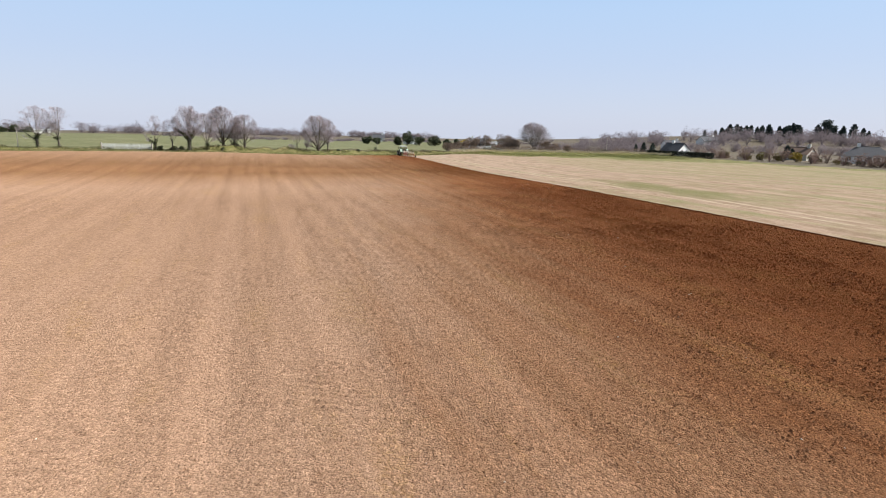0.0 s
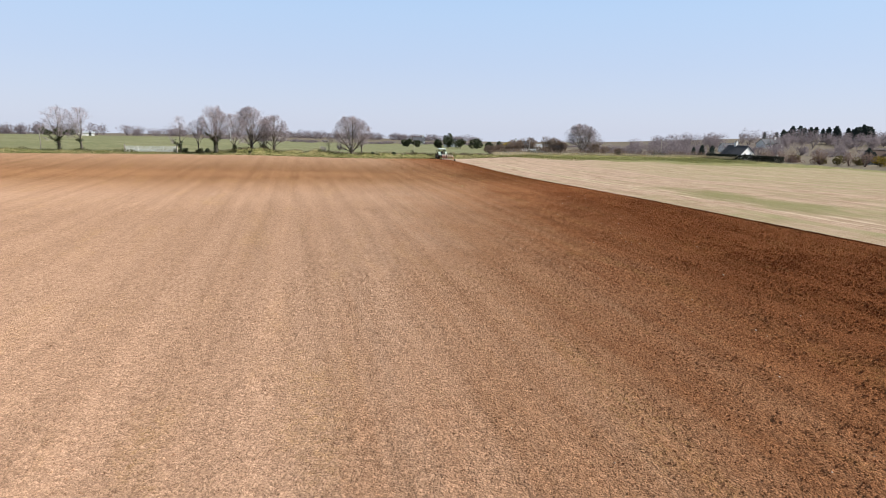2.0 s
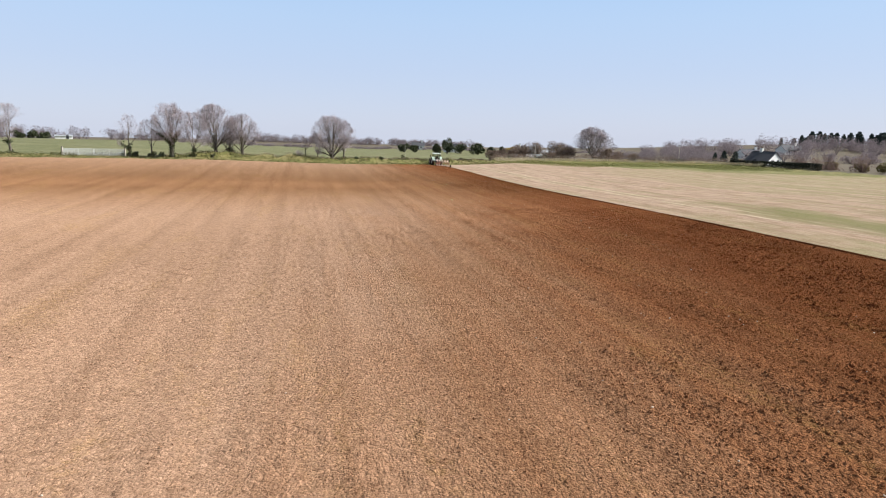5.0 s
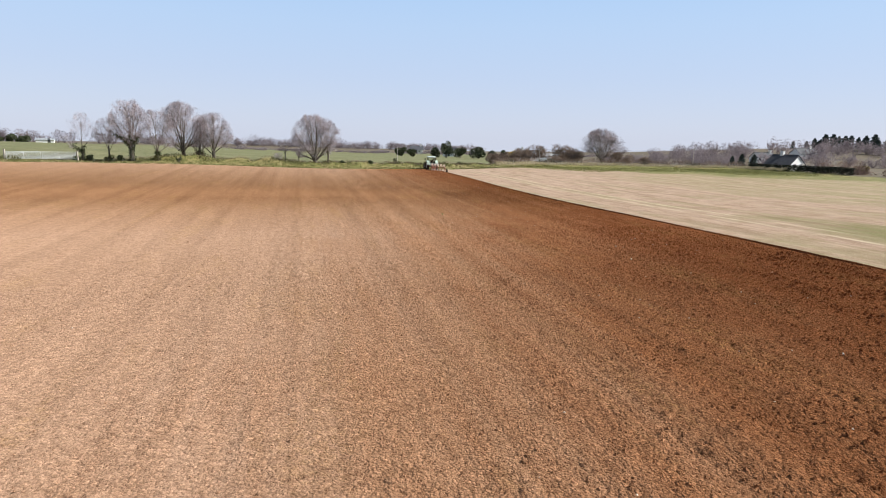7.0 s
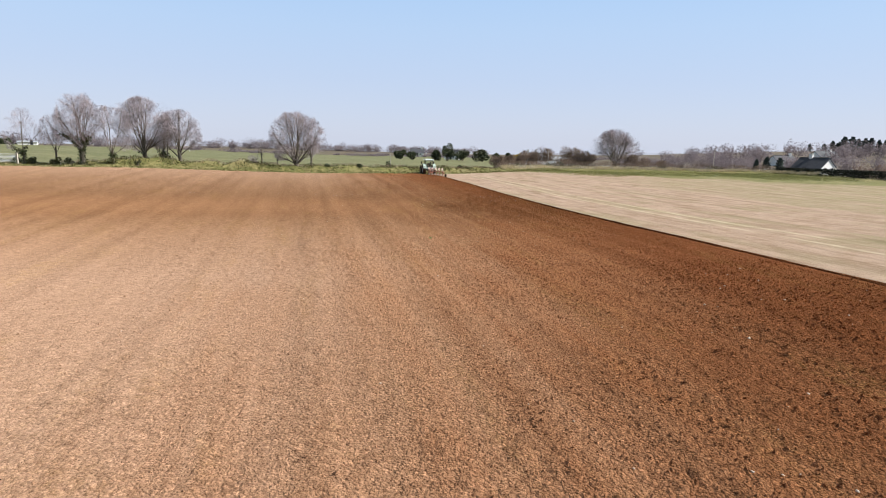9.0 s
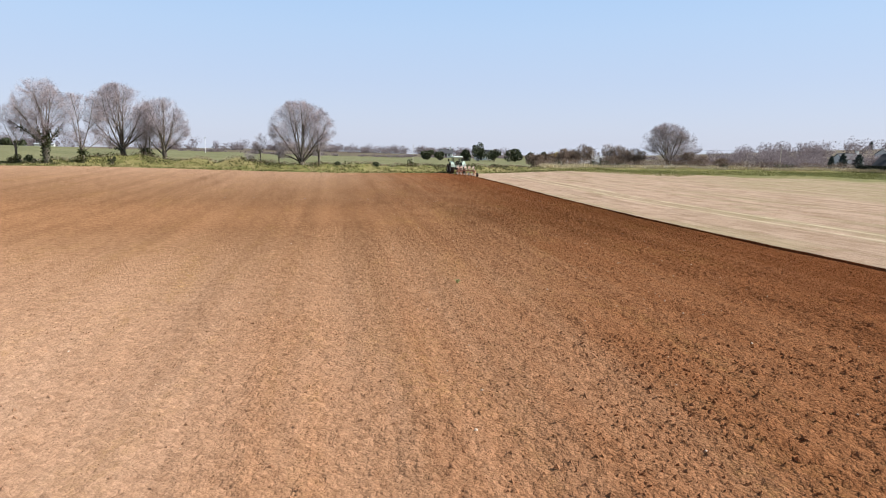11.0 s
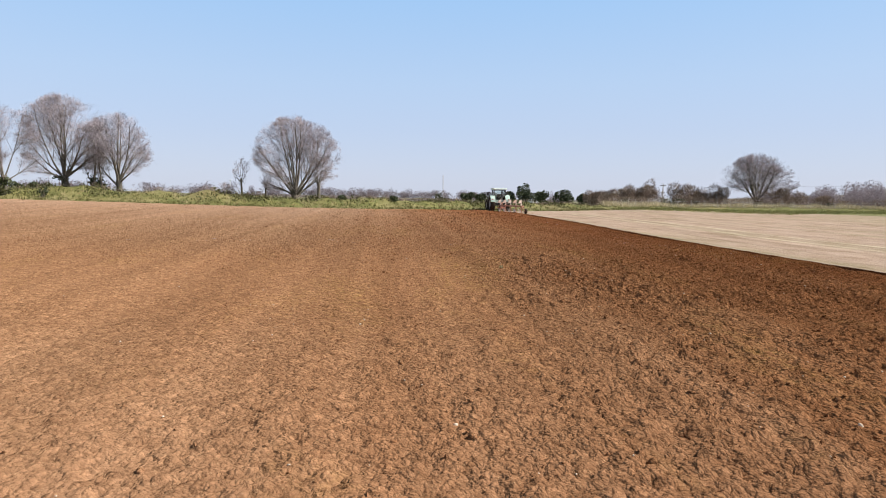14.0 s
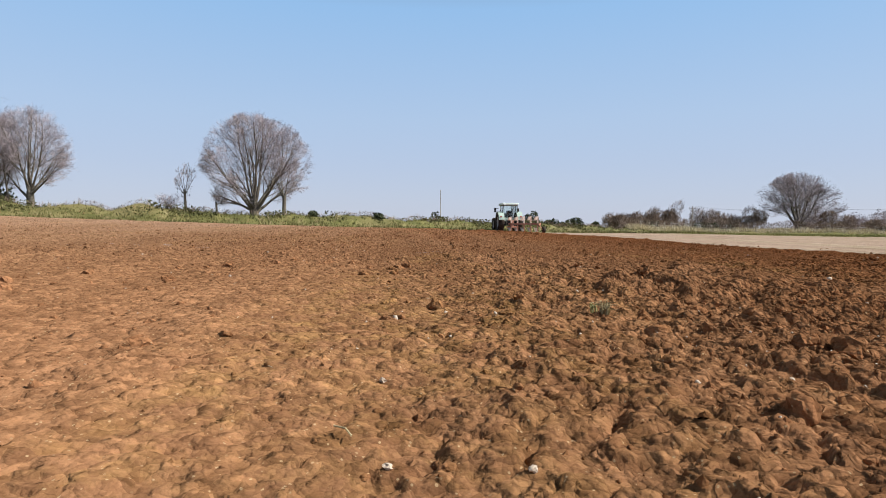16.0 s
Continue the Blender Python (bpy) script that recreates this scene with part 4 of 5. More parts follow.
def along_hedge(rng, n, start, end, inner, outer):
    """Points by the hedge line between two of its corners; inner to outer metres into the field."""
    t = rng.uniform(RUNS[start], RUNS[end], n)
    x, y = np.interp(t, RUNS, HEDGE[:, 0]), np.interp(t, RUNS, HEDGE[:, 1])
    dx, dy = np.interp(t + 0.5, RUNS, HEDGE[:, 0]) - x, np.interp(t + 0.5, RUNS, HEDGE[:, 1]) - y
    l = np.hypot(dx, dy)
    o = rng.uniform(inner, outer, n)
    return np.stack([x + dy / l * o, y - dx / l * o], 1)


PALE_STRAW = plain_material("pale_straw", (0.42, 0.35, 0.21), (0.70, 0.62, 0.44), 3.0, 0.8, spec=0.2, by="island")
HEADLAND_GREEN = plain_material("headland_grass", (0.115, 0.130, 0.034), (0.29, 0.285, 0.10), 3.0, 0.7, spec=0.2, by="island")
rng = np.random.default_rng(12)
tufts("verge_grass", 1, along_hedge(rng, 10000, 1, 9, -1.5, 5.6), 5, 0.26, GREEN_GRASS, "rough green grass on the field bank", 0.022)
tufts("dry_grass", 2, along_hedge(rng, 900, 1, 9, -1.0, 4.4), 8, 0.32, DRY_GRASS, "straw-coloured dead grass on the bank", 0.02)
tufts("fence_grass", 3, along_hedge(rng, 2600, 8, 12, -0.5, 1.6), 7, 0.62, PALE_STRAW, "long straw-coloured grass under the fence", 0.028)
tufts("headland_grass", 4, along_hedge(rng, 9000, 8, 13, 0.8, 26.0), 4, 0.24, HEADLAND_GREEN, "short green grass along the headland", 0.03)


def low_hedge(name, seed, start, end, tall, deep, count, mat, label, length=0.4, width=0.02):
    rng = np.random.default_rng(seed)
    p = along_hedge(rng, count, start, end, -deep, deep * 0.3)
    lump = 0.65 + 0.7 * (0.5 + fbm(p[:, 0] / 2.3, p[:, 1] / 2.3, seed, 3))
    z = height(p[:, 0], p[:, 1]) + tall * lump * rng.random(count) ** 0.8
    v, f = slivers(rng, np.column_stack([p, z]), length, width, 0.4)
    return tagged(new(name, mesh_of(name, v, f, [mat])), label, "hedge", kind="stuff")


low_hedge("thorn_hedge", 5, 8, 11, 1.35, 1.4, 15000, BRAMBLE, "clipped leafless thorn hedge behind the fence", 0.34, 0.022)
low_hedge("bramble", 6, 4, 8, 0.32, 1.5, 5000, BRAMBLE, "low brown bramble along the bank", 0.22)


def leafy(name, seed, start, end, tall, deep, count, mat, label, size=0.1):
    rng = np.random.default_rng(seed)
    p = along_hedge(rng, count, start, end, -deep, deep)
    keep = fbm(p[:, 0] / 3.1, p[:, 1] / 3.1, seed, 2) > 0.08
    p = p[keep]
    z = height(p[:, 0], p[:, 1]) + tall * rng.random(len(p))
    return tagged(new(name, leaves_at(rng, np.column_stack([p, z]), size, name, mat)), label, "undergrowth", kind="stuff")


leafy("bank_undergrowth", 7, 2, 8, 0.5, 2.2, 24000, LEAF_OLIVE, "olive-green weeds and ivy on the bank", 0.11)
leafy("hedge_ivy", 8, 8, 11, 1.2, 0.9, 9000, LEAF_DARK, "dark ivy grown through the hedge", 0.12)

OLIVE_BUSH = plain_material("olive_bush_leaves", (0.11, 0.095, 0.035), (0.27, 0.22, 0.085), 3.0, 0.75, spec=0.2, by="island")
for k, (x, y, rx, rz) in enumerate(((96.5, 187, 1.9, 1.2), (99.5, 183, 2.2, 1.6), (103.0, 181, 2.0, 1.3), (105.5, 176, 2.1, 1.7), (108.5, 172, 1.8, 1.2), (93.5, 195, 1.8, 1.2))):
    bush(x, y, 200 + k, rx, rx * 0.8, rz, GORSE if k == 3 else OLIVE_BUSH, "gorse bush in bloom beside the stubble" if k == 3 else "olive-brown bush beside the stubble field", 900, 0.2, 6, "bushes beside the stubble")
for k in range(9):
    f = k / 8
    bush(111.0 + 17 * f, 166.5 - 14 * f, 220 + k, 1.5, 1.1, 0.75, LEAF_DARK if k % 3 else OLIVE_BUSH, "low dark garden hedge bush", 420, 0.16, 5, "garden hedge")

YEW = plain_material("yew_leaves", (0.012, 0.015, 0.011), (0.036, 0.041, 0.027), 3.0, 0.75, spec=0.15, by="island")


# the clipped dark hedge in front of the white-gabled house
def clipped_hedge():
    rng = np.random.default_rng(31)
    n = 9000
    t = rng.random(n)
    x, y = 75.6 + 8.6 * t, 214 - 31.5 * t
    w = rng.uniform(-0.6, 0.6, n)
    z = terrain(x, y) + (1.7 + 0.25 * t) * rng.random(n) ** 0.6
    return leaves_at(rng, np.stack([x + w * 0.97, y + w * 0.26, z], 1), 0.16, "clipped_hedge", YEW)


tagged(new("clipped_hedge", clipped_hedge()), "long clipped black-green hedge along a garden", "hedge", kind="stuff")


# ---- mesh makers ----
def box(bm, x0, x1, y0, y1, z0, z1, bevel=0.0, m=None):
    """A box with softened edges, laid into bm."""
    r = bmesh.ops.create_cube(bm, size=1.0)
    vs = r["verts"]
    for v in vs:
        v.co = Vector(((x0 + x1) / 2 + v.co.x * (x1 - x0), (y0 + y1) / 2 + v.co.y * (y1 - y0), (z0 + z1) / 2 + v.co.z * (z1 - z0)))
    if bevel:
        es = {e for v in vs for e in v.link_edges}
        out = bmesh.ops.bevel(bm, geom=list(es), offset=bevel, segments=2, affect="EDGES", profile=0.6)
        vs = out["verts"]
        vs = list({v for f in out["faces"] for v in f.verts} | {v for v in vs})
    if m is not None:
        bmesh.ops.transform(bm, matrix=m, verts=[v for v in vs if v.is_valid])
    return vs


def boxes(*rows, bevel=0.0):
    bm = bmesh.new()
    for r in rows:
        box(bm, *r, bevel=bevel)
    return bm


def rod(bm, a, b, r, sides=8, r2=None):
    a, b = Vector(a), Vector(b)
    d = b - a
    m = Matrix.Translation((a + b) / 2) @ d.to_track_quat("Z", "Y").to_matrix().to_4x4()
    bmesh.ops.create_cone(bm, cap_ends=True, segments=sides, radius1=r, radius2=r if r2 is None else r2, depth=d.length, matrix=m)
    return bm


def rods(*rows, sides=8):
    bm = bmesh.new()
    for r in rows:
        rod(bm, *r[:3], sides)
    return bm


def lathe(profile, steps=40):
    """Turn a closed profile of (radius, offset) about the x axis."""
    bm = bmesh.new()
    rings = []
    for k in range(steps):
        a = 2 * math.pi * k / steps
        rings.append([bm.verts.new((o, r * math.cos(a), r * math.sin(a))) for r, o in profile])
    n = len(profile)
    for k in range(steps):
        p, q = rings[k], rings[(k + 1) % steps]
        for j in range(n):
            f = bm.faces.new((p[j], q[j], q[(j + 1) % n], p[(j + 1) % n]))
            f.smooth = True
    bmesh.ops.recalc_face_normals(bm, faces=bm.faces)
    return bm


def slab(bm, pts, thick):
    """A flat polygon with thickness."""
    vs = [bm.verts.new(p) for p in pts]
    f = bm.faces.new(vs)
    f.normal_update()
    n = f.normal.copy()
    r = bmesh.ops.extrude_face_region(bm, geom=[f])
    bmesh.ops.translate(bm, vec=n * -thick, verts=[v for v in r["geom"] if isinstance(v, bmesh.types.BMVert)])
    bmesh.ops.recalc_face_normals(bm, faces=bm.faces)
    return bm


# ---- paints ----
GREEN_PAINT = plain_material("pale_green_paint", (0.33, 0.43, 0.37), (0.50, 0.60, 0.53), 5, 0.4, spec=0.5)
ROOF_PAINT = plain_material("cab_roof_paint", (0.55, 0.66, 0.60), (0.72, 0.80, 0.75), 4, 0.4, spec=0.5)
RUBBER = plain_material("tyre_rubber", (0.018, 0.016, 0.015), (0.075, 0.052, 0.038), 4, 0.9, spec=0.2)
RIM_PAINT = plain_material("rim_paint", (0.30, 0.26, 0.22), (0.52, 0.48, 0.42), 6, 0.5)
DARK_METAL = plain_material("dark_metal", (0.02, 0.02, 0.02), (0.06, 0.055, 0.05), 8, 0.55, 0.4)
PLOUGH_RED = plain_material("plough_red_paint", (0.40, 0.13, 0.075), (0.52, 0.27, 0.19), 7, 0.5, spec=0.4)
SHARE_STEEL = plain_material("scoured_steel", (0.40, 0.30, 0.24), (0.66, 0.56, 0.49), 6, 0.32, 0.75)
LAMP_RED = plain_material("red_lens", (0.35, 0.01, 0.01), (0.5, 0.03, 0.02), 4, 0.2)
GALVANISED = plain_material("galvanised_steel", (0.58, 0.59, 0.59), (0.80, 0.81, 0.81), 9, 0.5, 0.25)
OLD_WOOD = plain_material("weathered_wood", (0.16, 0.135, 0.11), (0.36, 0.32, 0.27), 14, 0.9, bump=0.01)
POLE_WOOD = plain_material("pale_pole_wood", (0.30, 0.26, 0.22), (0.50, 0.45, 0.39), 12, 0.9, bump=0.01)
WHITE_PLASTER = plain_material("white_plaster", (0.66, 0.65, 0.62), (0.84, 0.83, 0.80), 1.6, 0.85, bump=0.01)
SLATE = plain_material("slate", (0.038, 0.040, 0.048), (0.085, 0.088, 0.10), 5, 0.75, bump=0.01, by="object")
BROWN_TILE = plain_material("brown_tile", (0.13, 0.085, 0.065), (0.25, 0.17, 0.13), 5, 0.8, bump=0.01, by="object")
STONE_WALL = plain_material("garden_wall_stone", (0.34, 0.31, 0.26), (0.60, 0.56, 0.49), 2.5, 0.9, bump=0.02)
TIN = plain_material("grey_tin", (0.32, 0.34, 0.36), (0.52, 0.54, 0.56), 2, 0.5, 0.4)
DOOR_PAINT = plain_material("dark_door_paint", (0.03, 0.03, 0.035), (0.07, 0.07, 0.075), 4, 0.5)
FRAME_WHITE = plain_material("white_frame", (0.7, 0.7, 0.7), (0.84, 0.84, 0.83), 3, 0.5)


def glass_material():
    n = Nodes("window_glass")
    n.shader.inputs["Transmission Weight"].default_value = 1.0
    n.shader.inputs["IOR"].default_value = 1.45
    smear = n.noise(n.local(), 5, 3)
    return n.done((0.86, 0.92, 0.90), n.math("MULTIPLY", smear, 0.08), spec=0.5)


GLASS = glass_material()


# ---- tractor ----
def wheel(parent, x, y, r, w, rim_r, lugs):
    """One tyre with chevron lugs, and its dished rim."""
    h = w / 2
    tyre = lathe([(rim_r, -h * 0.8), (r * 0.86, -h), (r * 0.95, -h * 0.92), (r * 0.97, -h * 0.4), (r * 0.975, h * 0.4), (r * 0.95, h * 0.92), (r * 0.86, h), (rim_r, h * 0.8)], 44)
    for k in range(lugs):
        for s in (-1, 1):
            a = 2 * math.pi * (k + (0.25 if s > 0 else -0.25)) / lugs
            m = Matrix.Rotation(a, 4, "X") @ Matrix.Translation((s * h * 0.48, 0, r * 0.985)) @ Matrix.Rotation(s * 0.7, 4, "Z")
            box(tyre, -h * 0.62, h * 0.62, -0.03, 0.03, -0.035, 0.025, m=m)
    hub = thing_part("wheel", parent, (x, y, r))
    part("tyre", tyre, RUBBER, hub, "black tractor tyre caked with soil")
    s = 1 if x > 0 else -1
    rim = lathe([(rim_r * 1.02, -h * 0.75), (rim_r * 1.02, h * 0.75), (rim_r * 0.9, h * 0.72), (rim_r * 0.82, h * 0.25 * s), (0.12, h * 0.3 * s), (0.12, h * 0.1 * s), (rim_r * 0.8, h * 0.05 * s), (rim_r * 0.9, -h * 0.72)], 28)
    for k in range(8):
        a = k * math.pi / 4
        rod(rim, (s * h * 0.28, math.cos(a) * 0.2, math.sin(a) * 0.2), (s * h * 0.42, math.cos(a) * 0.2, math.sin(a) * 0.2), 0.022, 6)
    part("rim", rim, RIM_PAINT, hub, "pale steel wheel rim")


def thing_part(name, parent, at):
    """A part that carries sub-parts."""
    ob = new(name)
    ob.empty_display_size = 0.2
    ob.parent = parent
    ob.location = at
    return ob


def build_tractor(m):
    t = thing("tractor", m, "pale green tractor ploughing with a light cab roof", "tractor")
    for s in (-1, 1):
        wheel(t, s * 0.94, 0, 0.94, 0.62, 0.50, 20)
        wheel(t, s * 0.92, 2.75, 0.68, 0.50, 0.36, 18)
    body = boxes((-0.32, 0.32, -0.55, 3.2, 0.62, 1.1), (-0.78, 0.78, -0.18, 0.18, 0.80, 1.06), (-0.7, 0.7, 2.62, 2.88, 0.56, 0.78), bevel=0.04)
    part("chassis", body, DARK_METAL, t)
    hood = bmesh.new()
    box(hood, -0.44, 0.44, 1.25, 3.45, 1.08, 1.88, bevel=0.09)
    for v in hood.verts:
        f = (v.co.y - 1.25) / 2.2
        v.co.x *= 1 - 0.14 * f
        if v.co.z > 1.5:
            v.co.z -= 0.26 * f * f
    part("hood", hood, GREEN_PAINT, t)
    part("grille", boxes((-0.30, 0.30, 3.44, 3.48, 1.15, 1.5), bevel=0.01), DARK_METAL, t)
    cab = bmesh.new()
    for sx in (-1, 1):
        rod(cab, (sx * 0.78, -0.45, 1.1), (sx * 0.72, -0.5, 2.62), 0.05)
        rod(cab, (sx * 0.80, 0.45, 1.1), (sx * 0.76, 0.42, 2.62), 0.045)
        rod(cab, (sx * 0.66, 1.25, 1.15), (sx * 0.68, 1.05, 2.62), 0.045)
        rod(cab, (sx * 0.72, -0.5, 2.6), (sx * 0.68, 1.05, 2.6), 0.05)
    rod(cab, (-0.72, -0.5, 2.6), (0.72, -0.5, 2.6), 0.05)
    rod(cab, (-0.78, -0.46, 1.32), (0.78, -0.46, 1.32), 0.05)
    part("cab_frame", cab, DARK_METAL, t)
    part("cab_wall", boxes((-0.78, 0.78, -0.52, -0.40, 1.0, 1.36), (-0.82, -0.74, -0.45, 1.2, 1.0, 1.3), (0.74, 0.82, -0.45, 1.2, 1.0, 1.3), bevel=0.02), GREEN_PAINT, t)
    part("seat", boxes((-0.26, 0.26, 0.1, 0.6, 1.35, 1.5), (-0.26, 0.26, 0.0, 0.14, 1.45, 2.1), bevel=0.05), DARK_METAL, t, "black driver's seat")
    part("rear_window", boxes((-0.70, 0.70, -0.485, -0.475, 1.38, 2.56)), GLASS, t)
    part("windscreen", boxes((-0.64, 0.64, 1.10, 1.11, 1.4, 2.56)), GLASS, t)
    for s in (-1, 1):
        part("side_window", boxes((s * 0.765 - 0.005, s * 0.765 + 0.005, -0.42, 1.1, 1.34, 2.56)), GLASS, t)
    roof = bmesh.new()
    box(roof, -0.86, 0.86, -0.72, 1.28, 2.62, 2.86, bevel=0.08)
    part("cab_roof", roof, ROOF_PAINT, t, "pale cab roof")
    for s in (-1, 1):
        fender = bmesh.new()
        prof = [(math.cos(a) * 1.06, math.sin(a) * 1.06) for a in np.linspace(0.25, 2.95, 14)]
        last = None
        for y, z in prof:
            ring = [fender.verts.new((s * x, y, z + 0.94)) for x in (0.66, 1.24)] + [fender.verts.new((s * x, y * 0.965, z * 0.965 + 0.94)) for x in (1.24, 0.66)]
            if last:
                for j in range(4):
                    fender.faces.new((last[j], ring[j], ring[(j + 1) % 4], last[(j + 1) % 4]))
            last = ring
        bmesh.ops.recalc_face_normals(fender, faces=fender.faces)
        part("fender", fender, GREEN_PAINT, t)
        part("rear_lamp", boxes((s * 1.02 - 0.1, s * 1.02 + 0.1, -1.04, -0.98, 1.40, 1.5), bevel=0.01), LAMP_RED, t, "red rear lamp")
        part("work_lamp", boxes((s * 0.62 - 0.09, s * 0.62 + 0.09, -0.78, -0.70, 2.66, 2.78), bevel=0.02), FRAME_WHITE, t, "white work lamp under the roof edge")
        arm = rods(((s * 0.84, 1.1, 2.3), (s * 1.22, 1.22, 2.36), 0.018), ((s * 1.22, 1.22, 2.36), (s * 1.22, 1.22, 2.05), 0.018))
        part("mirror_arm", arm, DARK_METAL, t)
        part("mirror", boxes((s * 1.22 - 0.11, s * 1.22 + 0.11, 1.18, 1.25, 1.95, 2.38), bevel=0.02), DARK_METAL, t)
        link = rods(((s * 0.42, -0.5, 0.62), (s * 0.46, -1.35, 0.58), 0.045), ((s * 0.36, -0.5, 1.15), (s * 0.45, -1.0, 0.62), 0.03))
        part("lower_link", link, DARK_METAL, t)
    part("top_link", rods(((0, -0.5, 1.05), (0, -1.35, 1.15), 0.04)), DARK_METAL, t)
    part("exhaust_pipe", rods(((0.6, 1.42, 1.5), (0.6, 1.42, 2.72), 0.05), ((0.6, 1.42, 1.75), (0.6, 1.42, 2.3), 0.08)), DARK_METAL, t)
    part("front_weight", boxes((-0.4, 0.4, 3.48, 3.85, 0.6, 1.05), bevel=0.05), DARK_METAL, t)
    part("step", boxes((-1.1, -0.82, 0.75, 1.15, 0.45, 0.5), bevel=0.01), DARK_METAL, t)
    part("step", boxes((-1.08, -0.84, 0.78, 1.12, 0.75, 0.79), bevel=0.01), DARK_METAL, t)
    return t


DUSTY = plain_material("dusty_paint", (0.66, 0.50, 0.42), (0.88, 0.76, 0.68), 5.0, 0.8)


def build_plough(m):
    """A five-furrow reversible plough behind the tractor, bodies below and above the beam."""
    t = thing("plough", m, "red reversible plough with scoured steel boards", "plough")
    part("headstock", boxes((-0.45, 0.45, -1.62, -1.38, 0.5, 0.7), (-0.14, 0.14, -1.66, -1.4, 0.5, 1.35), bevel=0.03), PLOUGH_RED, t)
    part("turnover_pivot", rods(((0, -1.4, 0.95), (0, -2.1, 0.95), 0.12)), DARK_METAL, t)
    a, b = Vector((-0.35, -2.0, 0.95)), Vector((1.35, -6.2, 0.95))
    d = (b - a).normalized()
    turn = Matrix.Rotation(math.atan2(d.y, d.x), 4, "Z")
    beam = bmesh.new()
    box(beam, 0, (b - a).length, -0.09, 0.09, -0.09, 0.09, bevel=0.015, m=Matrix.Translation(a) @ turn)
    part("beam", beam, PLOUGH_RED, t)
    for k in range(5):
        p = a.lerp(b, 0.08 + 0.21 * k)
        for s in (-1, 1):
            leg = bmesh.new()
            box(leg, -0.04, 0.04, -0.1, 0.1, 0, 0.82, bevel=0.01, m=Matrix.Translation(p) @ Matrix.Rotation(0 if s > 0 else math.pi, 4, "Y"))
            part("leg", leg, DUSTY if s > 0 else PLOUGH_RED, t)
            board = bmesh.new()
            grid = []
            for i in range(7):
                row = []
                for j in range(5):
                    f, g = i / 6, j / 4
                    y = 0.42 - 0.95 * f
                    x = 0.12 - 0.44 * f * f - 0.16 * g * f
                    z = 0.40 + 0.42 * (1 - g) * 1.0 - 0.05 * f
                    row.append(board.verts.new((p.x + x, p.y + y, p.z + s * z)))
                grid.append(row)
            for i in range(6):
                for j in range(4):
                    board.faces.new((grid[i][j], grid[i + 1][j], grid[i + 1][j + 1], grid[i][j + 1])).smooth = True
            bmesh.ops.solidify(board, geom=board.faces[:], thickness=0.02)
            part("mouldboard", board, DUSTY if s > 0 else SHARE_STEEL, t, "pale dusty mouldboard" if s > 0 else "bright scoured steel mouldboard")
    e = b + d * 0.2
    wheel_arm = rods(((e.x - 0.2, e.y + 0.2, 0.95), (e.x, e.y - 0.25, 0.36), 0.045))
    part("depth_wheel_arm", wheel_arm, PLOUGH_RED, t)
    tyre = lathe([(0.16, -0.08), (0.32, -0.1), (0.345, -0.05), (0.345, 0.05), (0.32, 0.1), (0.16, 0.08)], 24)
    bmesh.ops.translate(tyre, vec=(e.x + 0.1, e.y - 0.25, 0.345), verts=tyre.verts)
    part("depth_wheel", tyre, RUBBER, t)
    return t


TU, TV = -1.45, 166.5
tx, ty = to_xy(TU, TV)
HEADING = math.degrees(math.atan2(-V_AX[0], V_AX[1]))
tz = float(terrain(tx, ty)) + 0.06
build_tractor(pose(tx, ty, tz, 0, 0, HEADING) @ Matrix.Scale(0.87, 4))
build_plough(pose(tx, ty, tz - 0.12, 0, 0, HEADING) @ pose(0, 0.2, 0) @ Matrix.Diagonal((1.0, 0.95, 0.78, 1.0)))


# ---- gate, fence, poles ----
def build_gate():
    ax, ay, bx, by = -68.4, 129.0, -59.9, 132.4
    yaw = math.degrees(math.atan2(by - ay, bx - ax))
    n = math.hypot(bx - ax, by - ay)
    z = min(floor_z(ax, ay), floor_z(bx, by), floor_z((ax + bx) / 2, (ay + by) / 2)) + 0.05
    for k in range(2):
        w = n / 2 - 0.08
        f = (k * n / 2 + 0.04) / n
        g = thing("field_gate", pose(ax + (bx - ax) * f, ay + (by - ay) * f, z, 0, 0, yaw), "closed galvanised seven-bar field gate", "gate", "gates into the pasture")
        for j in range(7):
            h = 0.18 + 0.17 * j
            part("bar", rods(((0.03, 0, h), (w - 0.03, 0, h), 0.04)), GALVANISED, g)
        for x in (0.03, w / 2, w - 0.03):
            part("upright", rods(((x, 0, 0.12), (x, 0, 1.22), 0.035)), GALVANISED, g)
        part("brace", rods(((0.05, 0.02, 0.2), (w / 2, 0.02, 1.18), 0.022)), GALVANISED, g)
    for f in (-0.015, 1.015):
        x, y = ax + (bx - ax) * f, ay + (by - ay) * f
        p = thing("gate_post", pose(x, y, floor_z(x, y) - 0.2), "weathered square timber gate post", "post", "gate posts")
        part("shaft", boxes((-0.1, 0.1, -0.1, 0.1, 0, 1.65), bevel=0.02), POLE_WOOD, p)
        part("cap", boxes((-0.12, 0.12, -0.12, 0.12, 1.65, 1.7), bevel=0.015), OLD_WOOD, p)


build_gate()

post_meshes = []
for k in range(3):
    bm = bmesh.new()
    rod(bm, (0, 0, -0.4), (0.03 * (k - 1), 0.02 * k, 1.12 + 0.06 * k), 0.055, 8, 0.048)
    me = bpy.data.meshes.new("fence_post")
    bm.to_mesh(me)
    bm.free()
    me.materials.append(POLE_WOOD)
    post_meshes.append(me)
fence = thing("fence", pose(0, 0, 0), "post and wire fence with pale stakes along the hedge", "fence")
steps = np.arange(RUNS[8] + 3, RUNS[11] - 1, 2.3)
feet = []
